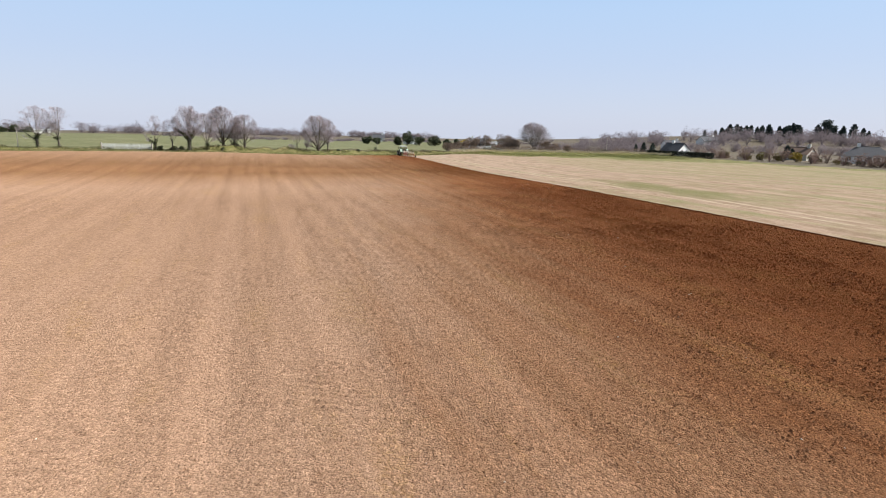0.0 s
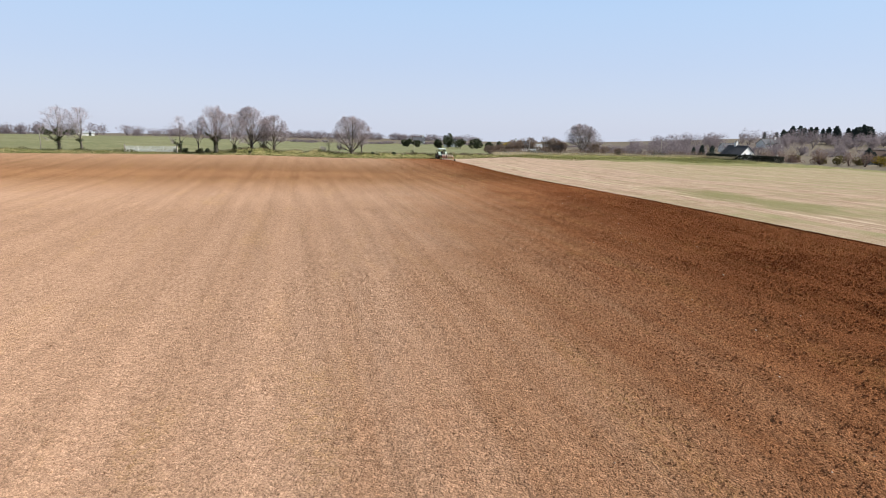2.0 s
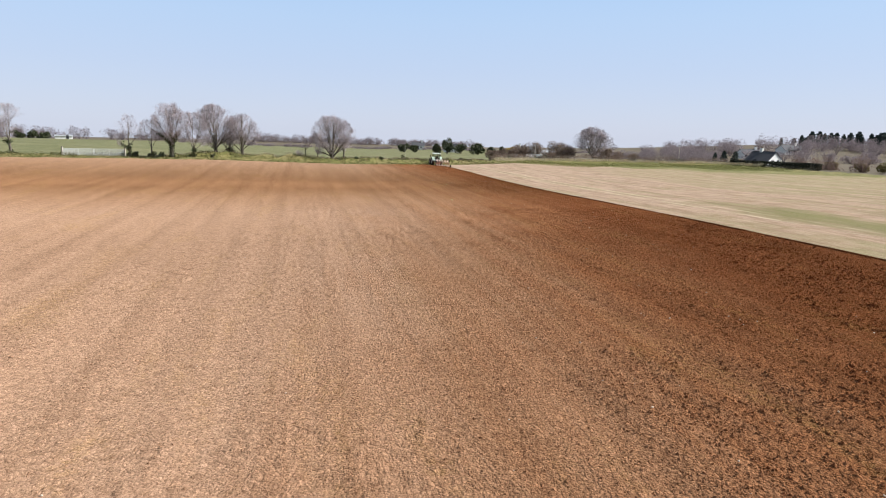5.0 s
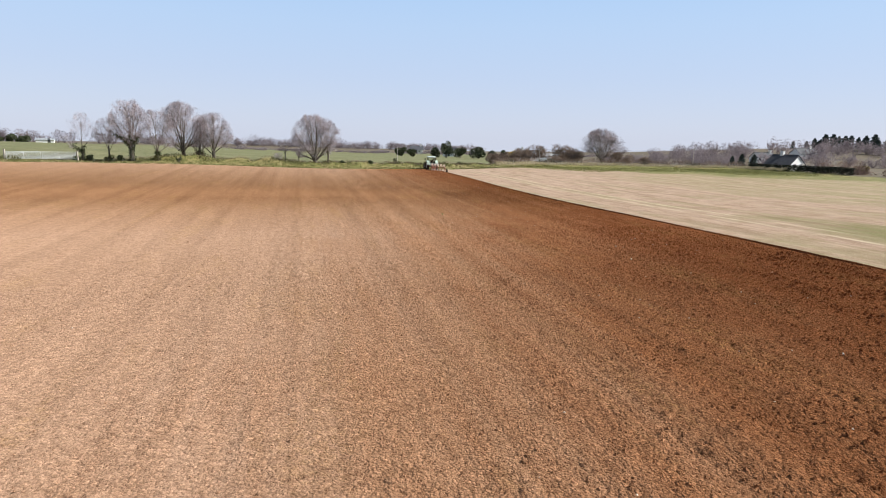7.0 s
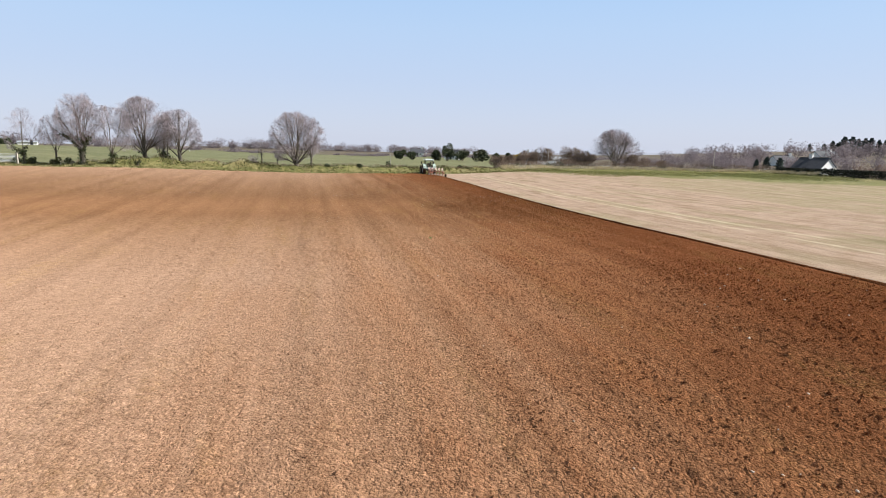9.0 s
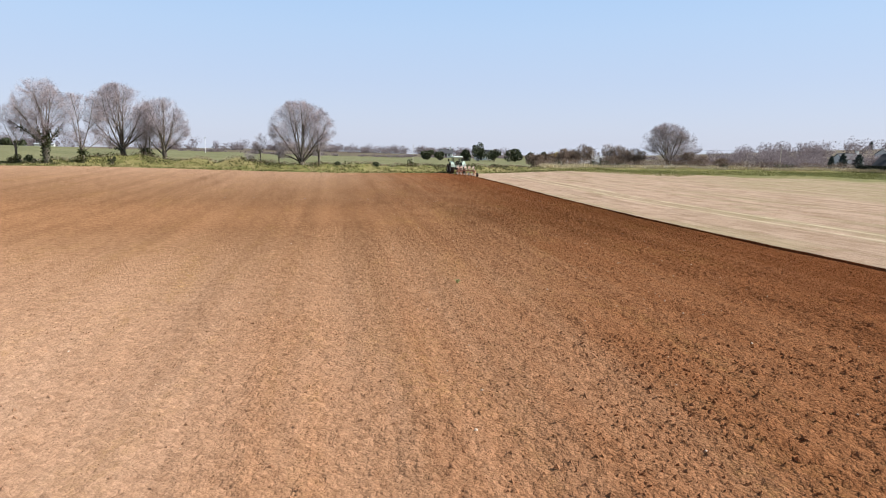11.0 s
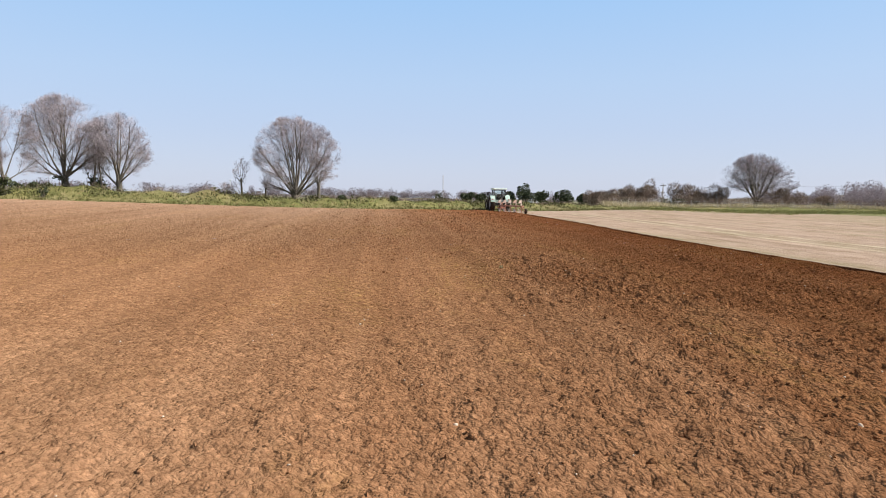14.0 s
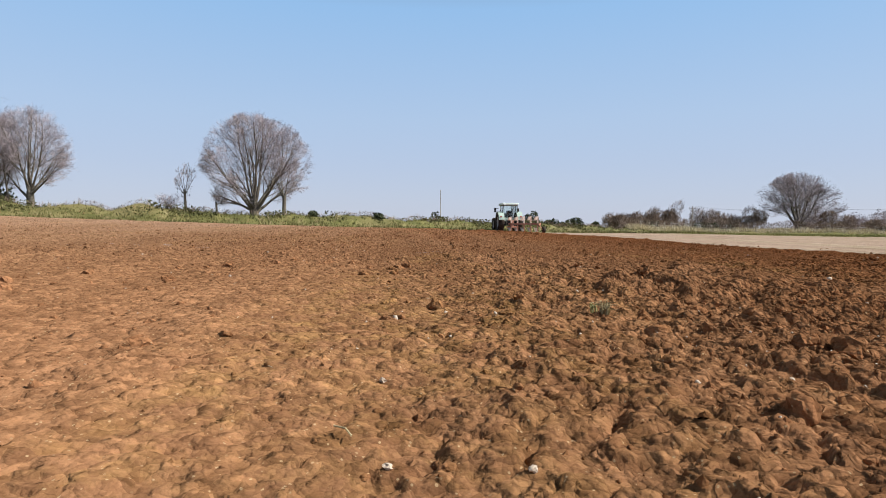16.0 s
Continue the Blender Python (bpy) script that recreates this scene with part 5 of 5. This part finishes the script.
for k, r in enumerate(steps):
    x, y = float(np.interp(r, RUNS, HEDGE[:, 0])), float(np.interp(r, RUNS, HEDGE[:, 1]))
    x, y = x + 0.9 * 0.5, y - 1.4
    feet.append(Vector((x, y, floor_z(x, y))))
    ob = part("post", post_meshes[k % 3], None, fence)
    ob.matrix_basis = pose(*feet[-1], (k * 37 % 9) - 4, (k * 53 % 9) - 4, k * 40)
for h in (0.4, 0.7, 1.0):
    part("wire", rods(*[(a + Vector((0, 0, h)), b + Vector((0, 0, h)), 0.004) for a, b in zip(feet, feet[1:])], sides=4), GALVANISED, fence)


def pole(x, y, tall, label, arms=1, r=0.11):
    t = thing("utility_pole", pose(x, y, floor_z(x, y) - 0.3), label, "pole", "utility poles")
    bm = bmesh.new()
    rod(bm, (0, 0, 0), (0, 0, tall + 0.3), r, 9, r * 0.7)
    part("shaft", bm, POLE_WOOD, t)
    for k in range(arms):
        h = tall - 0.1 - 0.55 * k
        part("crossarm", boxes((-0.55, 0.55, -0.05, 0.05, h, h + 0.1), bevel=0.01), OLD_WOOD, t)
        for s in (-0.45, 0, 0.45):
            part("insulator", rods(((s, 0, h + 0.1), (s, 0, h + 0.24), 0.035)), FRAME_WHITE, t)
    return t


pole(17.4, 207.0, 4.5, "pale wooden utility pole by the fence")
pole(38.3, 214.8, 4.6, "pale wooden utility pole behind the hedge")
pole(64.4, 226.0, 5.8, "wooden utility pole with a crossarm by the lane")
pole(-84.2, 127.0, 3.3, "short pale pole behind the bank", 0, 0.09)
pole(-15.0, 163.6, 3.6, "thin pole standing in the bank", 0, 0.05)


def span_wire(a, b, sag, r=0.006):
    """One overhead wire, hung between two points."""
    a, b = Vector(a), Vector(b)
    pts = [a.lerp(b, k / 12) - Vector((0, 0, 4 * sag * (k / 12) * (1 - k / 12))) for k in range(13)]
    ob = new("overhead_wire", bpy.data.meshes.new("overhead_wire"))
    bm = rods(*[(p, q, r) for p, q in zip(pts, pts[1:])], sides=4)
    bm.to_mesh(ob.data)
    bm.free()
    ob.data.materials.append(DARK_METAL)
    return tagged(ob, "thin dark overhead wire hung between wooden poles", "wire", "overhead wires")


TOPS = [(17.4, 207.0, 4.6), (38.3, 214.8, 4.7), (64.4, 226.0, 5.9)]
for (ax, ay, ah), (bx, by, bh) in zip(TOPS, TOPS[1:]):
    for off in (-0.45, 0.45):
        span_wire((ax + off, ay, floor_z(ax, ay) + ah - 0.08), (bx + off, by, floor_z(bx, by) + bh - 0.08), 0.6)
bush(-15.3, 163.2, 140, 0.5, 0.5, 0.75, LEAF_DARK, "small dark bush round a thin pole", 260, 0.1, 4)
scrub_bush(-33.6, 147.2, 141, 0.9, 0.7, 0.6, "low bare bush on the bank", 500, 0.3, 0.012)
bush(-47.2, 139.0, 142, 0.45, 0.4, 0.6, LEAF_DARK, "ivied stump on the bank", 240, 0.1, 3)
for k, (x, y) in enumerate(((-58.6, 133.6), (-56.4, 134.6), (-54.6, 135.4), (-50.0, 137.6), (-60.2, 132.8))):
    bush(x, y, 150 + k, 0.8, 0.7, 0.55, LEAF_OLIVE if k % 2 else LEAF_DARK, "low green shrub on the field bank", 420, 0.1, 4, "shrubs by the gate")
for k, (x, y, r) in enumerate(((1.5, 186.5, 0.8), (-3.2, 176.0, 0.6), (-19.0, 156.0, 0.5), (-23.4, 152.0, 0.55))):
    bush(x, y, 170 + k, r, r, r * 0.6, LEAF_DARK, "small dark shrub at the field edge", 260, 0.12, 4, "shrubs at the field edge")


# ---- buildings ----
def window(parent, x, y, z, w, h, facing):
    """A window proud of its wall: frame, panes and sill. facing: turn about z of its outward side (0 looks to -y)."""
    ob = thing_part("window", parent, (x, y, z))
    ob.rotation_euler = (0, 0, radians(facing))
    fr = boxes((-w / 2, w / 2, -0.06, 0.02, 0, 0.07), (-w / 2, w / 2, -0.06, 0.02, h - 0.07, h), (-w / 2, -w / 2 + 0.07, -0.06, 0.02, 0.07, h - 0.07), (w / 2 - 0.07, w / 2, -0.06, 0.02, 0.07, h - 0.07), (-0.03, 0.03, -0.05, 0.02, 0.07, h - 0.07))
    part("window_frame", fr, FRAME_WHITE, ob)
    part("pane", boxes((-w / 2 + 0.05, w / 2 - 0.05, -0.03, -0.01, 0.05, h - 0.05)), DARK_PANE, ob, "dark window pane")
    part("sill", boxes((-w / 2 - 0.08, w / 2 + 0.08, -0.14, 0.0, -0.08, 0.0)), FRAME_WHITE, ob)


DARK_PANE = plain_material("dark_pane", (0.015, 0.02, 0.025), (0.03, 0.035, 0.04), 1, 0.08, spec=0.6)


def house(x, y, yaw, long, deep, eave, ridge, label, hip=0.0, roof_mat=None, wall_mat=None, chimney=(0.0,), windows=(), ends=(), door=None, overhang=0.3, name="house"):
    """Walls with gables or hips, two-slope roof with thickness; the long side looks to -y before the turn."""
    z = min(floor_z(x + a, y + b) for a in (-4, 4) for b in (-4, 4)) - 0.1
    t = thing(name, pose(x, y, z, 0, 0, yaw), label, "house")
    L, D = long / 2, deep / 2
    wall = bmesh.new()
    w = [wall.verts.new((sx * L, sy * D, zz)) for zz in (0, eave) for sx, sy in ((-1, -1), (1, -1), (1, 1), (-1, 1))]
    for j in range(4):
        wall.faces.new((w[j], w[(j + 1) % 4], w[4 + (j + 1) % 4], w[4 + j]))
    if not hip:
        for sx, (i, j) in ((-1, (7, 4)), (1, (5, 6))):
            top = wall.verts.new((sx * L, 0, ridge - 0.12))
            wall.faces.new((w[i], w[j], top))
    part("wall", wall, wall_mat or WHITE_PLASTER, t)
    roof = bmesh.new()
    o = overhang
    k = (ridge - eave) / D
    le, de, ze = L + (o if hip else 0.25), D + o, eave - o * k
    if hip:
        e = [(-le, -de, ze), (le, -de, ze), (le, de, ze), (-le, de, ze)]
        r = [(-L + hip, 0, ridge), (L - hip, 0, ridge)]
        for pts in ((e[0], e[1], r[1], r[0]), (e[2], e[3], r[0], r[1]), (e[1], e[2], r[1]), (e[3], e[0], r[0])):
            slab(roof, pts, 0.14)
    else:
        for s in (-1, 1):
            pts = [(-le, s * de, ze), (le, s * de, ze), (le, 0, ridge), (-le, 0, ridge)]
            slab(roof, pts if s < 0 else pts[::-1], 0.14)
    rf = part("roof", roof, roof_mat or SLATE, t)
    part("ridge_cap", rods(((-L + hip, 0, ridge + 0.03), (L - hip, 0, ridge + 0.03), 0.09)), roof_mat or SLATE, rf)
    for c in chimney:
        part("chimney", boxes((c - 0.45, c + 0.45, -0.35, 0.35, ridge - 0.7, ridge + 0.95), (c - 0.52, c + 0.52, -0.42, 0.42, ridge + 0.95, ridge + 1.05)), wall_mat or WHITE_PLASTER, rf)
        part("chimney_pot", rods(((c - 0.18, 0, ridge + 1.05), (c - 0.18, 0, ridge + 1.4), 0.11), ((c + 0.18, 0, ridge + 1.05), (c + 0.18, 0, ridge + 1.4), 0.11)), BROWN_TILE, rf)
    for wx, wz, ww, wh in windows:
        window(t, wx, -D - 0.005, wz, ww, wh, 0)
    for side, wy, wz, ww, wh in ends:
        window(t, side * (L + 0.005), wy, wz, ww, wh, 90 * side)
    if door is not None:
        part("door", boxes((door - 0.5, door + 0.5, -D - 0.06, -D + 0.02, 0, 2.1), bevel=0.02), DOOR_PAINT, t)
    part("gutter", rods(((-le, -de - 0.03, ze - 0.08), (le, -de - 0.03, ze - 0.08), 0.06)), DOOR_PAINT, t)
    return t


house(87.7, 219.9, -62, 7.7, 6.4, 1.95, 4.45, "white-gabled bungalow with a dark slate roof", chimney=(-1.0,), ends=((1, -1.2, 1.0, 1.2, 1.1), (1, 1.3, 1.0, 1.0, 1.1)), windows=((-2.5, 0.8, 1.4, 1.0), (1.5, 0.8, 1.4, 1.0)), door=-0.4)
house(128.0, 178.5, -33, 12.5, 8.5, 2.5, 5.0, "long white bungalow with a hipped slate roof", hip=3.6, chimney=(-2.4,), windows=((-4.6, 0.9, 1.4, 1.2), (-2.0, 0.9, 1.4, 1.2), (2.2, 0.9, 1.6, 1.2), (4.6, 0.9, 1.4, 1.2)), door=0.4)
house(117.0, 193.0, -58, 7.0, 6.0, 2.2, 4.2, "small house with a brown tiled roof", roof_mat=BROWN_TILE, wall_mat=STONE_WALL, chimney=(2.5,), windows=((-2.0, 0.9, 1.2, 1.1), (1.8, 0.9, 1.2, 1.1)), ends=((1, 0.0, 0.9, 1.3, 1.1),), door=0.0)
house(21.8, 303.0, 12, 8.0, 5.5, 2.3, 3.9, "small white cottage beyond the pasture", windows=((-2.2, 0.9, 0.9, 1.0), (2.2, 0.9, 0.9, 1.0)), door=0.0, chimney=(-2.8,))
house(29.5, 300.0, 10, 10.0, 5.0, 1.6, 2.6, "low white farm shed with a tin roof", roof_mat=TIN, chimney=(), door=2.0, name="farm_shed")
house(-34.0, 372.0, 5, 7.0, 6.0, 2.4, 4.2, "little white house among distant bushes", windows=((-1.6, 0.9, 1.0, 1.0), (1.6, 0.9, 1.0, 1.0)), chimney=(2.2,), door=0.0)
house(-13.0, 330.0, -20, 6.0, 5.0, 2.2, 4.2, "small white gabled shed behind evergreen bushes", chimney=(), door=0.0, name="farm_shed")
house(-183.5, 288.0, 33, 6.5, 4.0, 1.6, 2.0, "long low white farm building with shallow roof", roof_mat=TIN, chimney=(), door=1.5, name="farm_shed")
house(15.5, 215.0, -5, 9.0, 4.0, 1.4, 1.9, "low grey tin shed behind the thorn hedge", roof_mat=TIN, wall_mat=TIN, chimney=(), name="farm_shed")
house(118.0, 300.0, 10, 8.0, 5.5, 2.4, 4.2, "white house with slate roof among the trees", chimney=(3.0,), windows=((-3, 0.9, 1.2, 1.1), (3, 0.9, 1.2, 1.1)), door=0.0)
house(150.0, 330.0, 20, 11.0, 6.0, 2.6, 4.8, "white house on the wooded hillside", chimney=(3.0,), windows=((-3, 0.9, 1.2, 1.1), (3, 0.9, 1.2, 1.1)), door=0.0)

# low garden wall beside the white-gabled bungalow
gw = thing("garden_wall", pose(93.6, 213.4, floor_z(93.6, 213.4) - 0.1, 0, 0, -62), "pale low garden wall with piers", "wall")
part("wall_run", boxes((-4.5, 4.5, -0.12, 0.12, 0, 1.35), bevel=0.02), STONE_WALL, gw)
part("coping", boxes((-4.6, 4.6, -0.17, 0.17, 1.35, 1.43), bevel=0.02), STONE_WALL, gw)
for x in (-4.3, 0.0, 4.3):
    part("pier", boxes((x - 0.22, x + 0.22, -0.22, 0.22, 0, 1.75), bevel=0.02), STONE_WALL, gw)

# slim white mast across the pasture
mast = thing("mast", pose(-105.7, 268.0, floor_z(-105.7, 268.0) - 0.2), "slim white mast with a small head beyond the pasture", "mast")
part("shaft", rods(((0, 0, 0), (0, 0, 5.2), 0.07)), FRAME_WHITE, mast)
part("head", rods(((-0.45, 0, 5.2), (0.45, 0, 5.4), 0.08)), FRAME_WHITE, mast)


# ---- clods, stones, straw ----
def icosahedron():
    bm = bmesh.new()
    bmesh.ops.create_icosphere(bm, subdivisions=1, radius=1.0)
    v = np.array([p.co[:] for p in bm.verts])
    bm.faces.ensure_lookup_table()
    f = np.array([[q.index for q in p.verts] for p in bm.faces])
    bm.free()
    return v, f


ICO_V, ICO_F = icosahedron()
UPPER = ICO_F[ICO_V[ICO_F][:, :, 2].mean(1) > -0.35]


def scatter(rng, n, box_xy, size, curve=1.9):
    """Random clods in a stretch of the field: x, y and radius."""
    x0, x1, y0, y1 = box_xy
    x, y = rng.uniform(x0, x1, n), rng.uniform(y0, y1, n)
    u, v = to_uv(x, y)
    wet = smooth((u + 36 - 0.2 * np.clip(v - 30, 0, 80)) / 16)
    lie = 0.5 + fbm(x / 1.7, y / 1.7, 91, 3) + 0.5 * fbm(u / 1.1, v / 9.0, 93, 2)
    keep = (u < -0.9) & (rng.random(n) < (0.12 + 0.75 * lie) * (0.35 + 0.65 * wet))
    r = size[0] * (size[1] / size[0]) ** (rng.random(n) ** curve) * (0.75 + 0.4 * wet)
    return x[keep], y[keep], r[keep]


def crumb_mesh(name, seed, spots, mat, tall=(0.35, 0.85)):
    """Small angular crumbs with a peak and four corners each."""
    rng = np.random.default_rng(seed)
    x, y, r = (np.concatenate(c) for c in zip(*spots))
    n = len(x)
    z = height(x, y)
    a = rng.uniform(0, 6.28, (n, 1)) + np.array([0, 1.57, 3.14, 4.71]) + rng.normal(0, 0.3, (n, 4))
    k = r[:, None] * rng.uniform(0.55, 1.25, (n, 4))
    v = np.empty((n, 5, 3))
    v[:, :4, 0], v[:, :4, 1] = x[:, None] + np.cos(a) * k, y[:, None] + np.sin(a) * k
    v[:, :4, 2] = z[:, None] - 0.3 * r[:, None]
    v[:, 4] = np.stack([x + rng.normal(0, 0.35, n) * r, y + rng.normal(0, 0.35, n) * r, z + r * rng.uniform(*tall, n)], 1)
    f = np.array([(0, 1, 4), (1, 2, 4), (2, 3, 4), (3, 0, 4)])
    return mesh_of(name, v.reshape(-1, 3), (f[None] + (np.arange(n) * 5)[:, None, None]).reshape(-1, 3), [mat], None, False)


def clod_mesh(name, seed, spots, mat, flat=(0.55, 0.95), faces=UPPER):
    rng = np.random.default_rng(seed)
    x, y, r = (np.concatenate(c) for c in zip(*spots))
    n = len(x)
    z = height(x, y)
    base = ICO_V[None] * rng.uniform(0.68, 1.25, (n, len(ICO_V), 1))
    base = base * np.stack([np.ones(n), rng.uniform(0.6, 0.95, n), rng.uniform(*flat, n)], 1)[:, None]
    a, b = rng.uniform(0, 6.28, n), rng.normal(0, 0.4, n)
    c, s, cb, sb = np.cos(a)[:, None], np.sin(a)[:, None], np.cos(b)[:, None], np.sin(b)[:, None]
    px, py, pz = base[..., 0], base[..., 1], base[..., 2]
    px, pz = px * cb + pz * sb, pz * cb - px * sb
    px, py = px * c - py * s, px * s + py * c
    v = np.stack([px * r[:, None] + x[:, None], py * r[:, None] + y[:, None], pz * r[:, None] + (z + r * 0.05)[:, None]], -1)
    used = np.unique(faces)
    back = np.zeros(len(ICO_V), int)
    back[used] = np.arange(len(used))
    v = v[:, used].reshape(-1, 3)
    f = (back[faces][None] + (np.arange(n) * len(used))[:, None, None]).reshape(-1, 3)
    return mesh_of(name, v, f, [mat], None, True)


rng = np.random.default_rng(77)
far_spots = [
    scatter(rng, 2200, (-24, 30, 14, 62), (0.035, 0.085)),
    scatter(rng, 1800, (-22, 20, 50, 84), (0.03, 0.08)),
    scatter(rng, 9000, (-18, 16, 80, 103), (0.018, 0.05), 1.4),
    scatter(rng, 3000, (-30, 12, 112, 130), (0.02, 0.06)),
    scatter(rng, 12000, (-62, -4, 117, 148), (0.045, 0.12), 1.5),
    scatter(rng, 1500, (0, 16, 88, 116), (0.02, 0.05)),
]
near_spots = [scatter(rng, 2500, (-10, 6, 102, 113), (0.010, 0.035)), scatter(rng, 4500, (-6.0, 0.8, 106.3, 110.0), (0.005, 0.016))]
crumb_spots = [
    scatter(rng, 40000, (-16, 8, 16, 50), (0.022, 0.07), 1.6),
    scatter(rng, 62000, (4, 23, 17, 50), (0.026, 0.07), 1.4),
    scatter(rng, 16000, (14, 36, 36, 76), (0.05, 0.10), 1.2),
    scatter(rng, 30000, (-14, 4, 46, 86), (0.02, 0.065), 1.6),
    scatter(rng, 42000, (2, 20, 46, 86), (0.024, 0.065), 1.4),
]
fine_spots = [
    scatter(rng, 12000, (0, 18, 100, 130), (0.014, 0.045)),
    scatter(rng, 20000, (-12, 14, 84, 105), (0.012, 0.035), 1.5),
    scatter(rng, 30000, (-14, 8, 104, 128), (0.012, 0.045), 1.6),
    scatter(rng, 16000, (-6.0, 0.8, 106.2, 110.4), (0.003, 0.011)),
    scatter(rng, 34000, (-36, -8, 106, 150), (0.03, 0.085), 1.5),
]
tagged(new("clods", clod_mesh("clods", 5, far_spots, CLOD, (0.28, 0.55), UPPER)), "loose crumbly clods over the ploughed soil", "soil", kind="stuff")
tagged(new("near_clods", clod_mesh("near_clods", 6, near_spots, CLOD, (0.4, 0.8), UPPER)), "small clods of brown soil", "soil", kind="stuff")
tagged(new("crumbs", crumb_mesh("crumbs", 7, crumb_spots, CLOD, (0.4, 0.95))), "rough angular crumbs of brown soil", "soil", kind="stuff")
tagged(new("fine_crumbs", crumb_mesh("fine_crumbs", 8, fine_spots, CLOD)), "fine angular crumbs of brown soil", "soil", kind="stuff")


# single clods close to the end of the flight
def clod_variant(seed):
    bm = bmesh.new()
    bmesh.ops.create_icosphere(bm, subdivisions=2, radius=1.0)
    off = Vector((seed * 3.1, 0, 0))
    for v in bm.verts:
        k = 0.78 + 0.42 * noise.noise(v.co * 1.3 + off) + 0.22 * noise.noise(v.co * 3.1 + off)
        v.co = Vector((v.co.x, v.co.y * 0.78, v.co.z * 0.62)) * k * 1.15
    bmesh.ops.dissolve_limit(bm, angle_limit=0.22, verts=bm.verts, edges=bm.edges)
    bmesh.ops.triangulate(bm, faces=bm.faces)
    me = bpy.data.meshes.new("clod")
    bm.to_mesh(me)
    bm.free()
    me.materials.append(CLOD)
    return me


clods = [clod_variant(k) for k in range(9)]
rng = np.random.default_rng(55)
cx, cy, cr = scatter(rng, 900, (-6.8, 1.6, 106.9, 112.4), (0.022, 0.085))
ci = np.argsort(-cr)[:290]
cz = height(cx, cy)
for k, i in enumerate(ci):
    ob = part("clod", clods[k % 9], None, ground)
    ob.matrix_basis = pose(cx[i], cy[i], cz[i] + cr[i] * 0.1, rng.uniform(-25, 25), rng.uniform(-25, 25), rng.uniform(0, 360)) @ Matrix.Scale(cr[i], 4)

# pale stones and straw on the soil
STONE = plain_material("field_stone", (0.34, 0.26, 0.19), (0.66, 0.56, 0.45), 20, 0.8, by="island")
rng = np.random.default_rng(91)
stones = [scatter(rng, 900, (-12, 8, 84, 103), (0.010, 0.030)), scatter(rng, 900, (-12, 6, 102, 122), (0.008, 0.022)), scatter(rng, 420, (-6, 1, 106.5, 110), (0.004, 0.011)), scatter(rng, 900, (-14, 16, 16, 84), (0.018, 0.045))]
tagged(new("stones", clod_mesh("stones", 9, stones, STONE, (0.6, 0.9))), "scattered pale stones lying on the soil", "stones", kind="stuff")
n = 150
x, y = rng.uniform(-9, 5, n), rng.uniform(100, 116, n)
z = height(x, y) + 0.015
a = rng.uniform(0, 6.28, n)
l = rng.uniform(0.015, 0.045, n)
w = np.full(n, 0.0016)
seg = np.stack([x, y, z, w, x + np.cos(a) * l, y + np.sin(a) * l, z + rng.uniform(-0.01, 0.015, n), w], 1)
tagged(new("straw", mesh_of("straw", *tubes(seg, 3), [plain_material("straw", (0.34, 0.25, 0.15), (0.6, 0.48, 0.33), 8.0, 0.7, by="island")])), "bits of pale straw on the soil", "straw", kind="stuff")


def weed(x, y, seed, blades, tall, mat, label):
    rng = np.random.default_rng(seed)
    a = rng.uniform(0, 6.28, blades)
    h = tall * rng.uniform(0.5, 1.1, blades)
    o = rng.uniform(0.2, 0.9, blades) * tall
    p = np.stack([np.cos(a) * 0.02, np.sin(a) * 0.02, np.zeros(blades)], 1)
    mid = np.stack([np.cos(a) * o * 0.4, np.sin(a) * o * 0.4, h * 0.75], 1)
    q = np.stack([np.cos(a) * o, np.sin(a) * o, h * 0.8], 1)
    w = np.full((blades, 1), tall * 0.03)
    v, f = joined(ribbons(np.concatenate([p, w, mid, w], 1)), ribbons(np.concatenate([mid, w, q, w * 0.2], 1)))
    return tagged(new("grass_tuft", mesh_of("grass_tuft", v + (x, y, floor_z(x, y)), f, [mat])), label, "grass")


BRIGHT_WEED = plain_material("weed_leaves", (0.22, 0.24, 0.085), (0.34, 0.36, 0.16), 8.0, 0.6, by="island")
weed(-2.61, 108.87, 1, 60, 0.09, DRY_GRASS, "dry straw-coloured grass tuft on the soil")
weed(-2.66, 108.93, 2, 20, 0.06, BRIGHT_WEED, "small green weed on the soil")
weed(-1.04, 90.23, 3, 46, 0.16, BRIGHT_WEED, "small bright green weed on the soil")
for k, (x, y, r) in enumerate(((-3.16, 106.90, 0.012), (-2.87, 106.93, 0.013), (-3.38, 107.57, 0.015))):
    rock = clods[(k * 4) % 9].copy()
    rock.materials.clear()
    rock.materials.append(STONE)
    ob = tagged(new("stone", rock), "small rounded pale stone lying on the soil", "stone", "pale stones on the soil")
    ob.matrix_world = pose(x, y, floor_z(x, y) + r * 0.45, 10 * k, 0, 70 * k) @ Matrix.Scale(r, 4)
stalk = bmesh.new()
rod(stalk, (0, 0, 0), (0.036, -0.02, 0.004), 0.0022, 6)
rod(stalk, (0.036, -0.02, 0.004), (0.062, -0.052, 0.0), 0.0021, 6)
stalk_mesh = bpy.data.meshes.new("stalk")
stalk.to_mesh(stalk_mesh)
stalk.free()
stalk_mesh.materials.append(DRY_GRASS)
ob = tagged(new("straw_stalk", stalk_mesh), "single pale straw stalk lying on the soil", "straw")
ob.matrix_world = pose(-3.34, 107.06, max(floor_z(-3.34 + 0.03 * k, 107.06 - 0.026 * k) for k in range(3)) + 0.012)
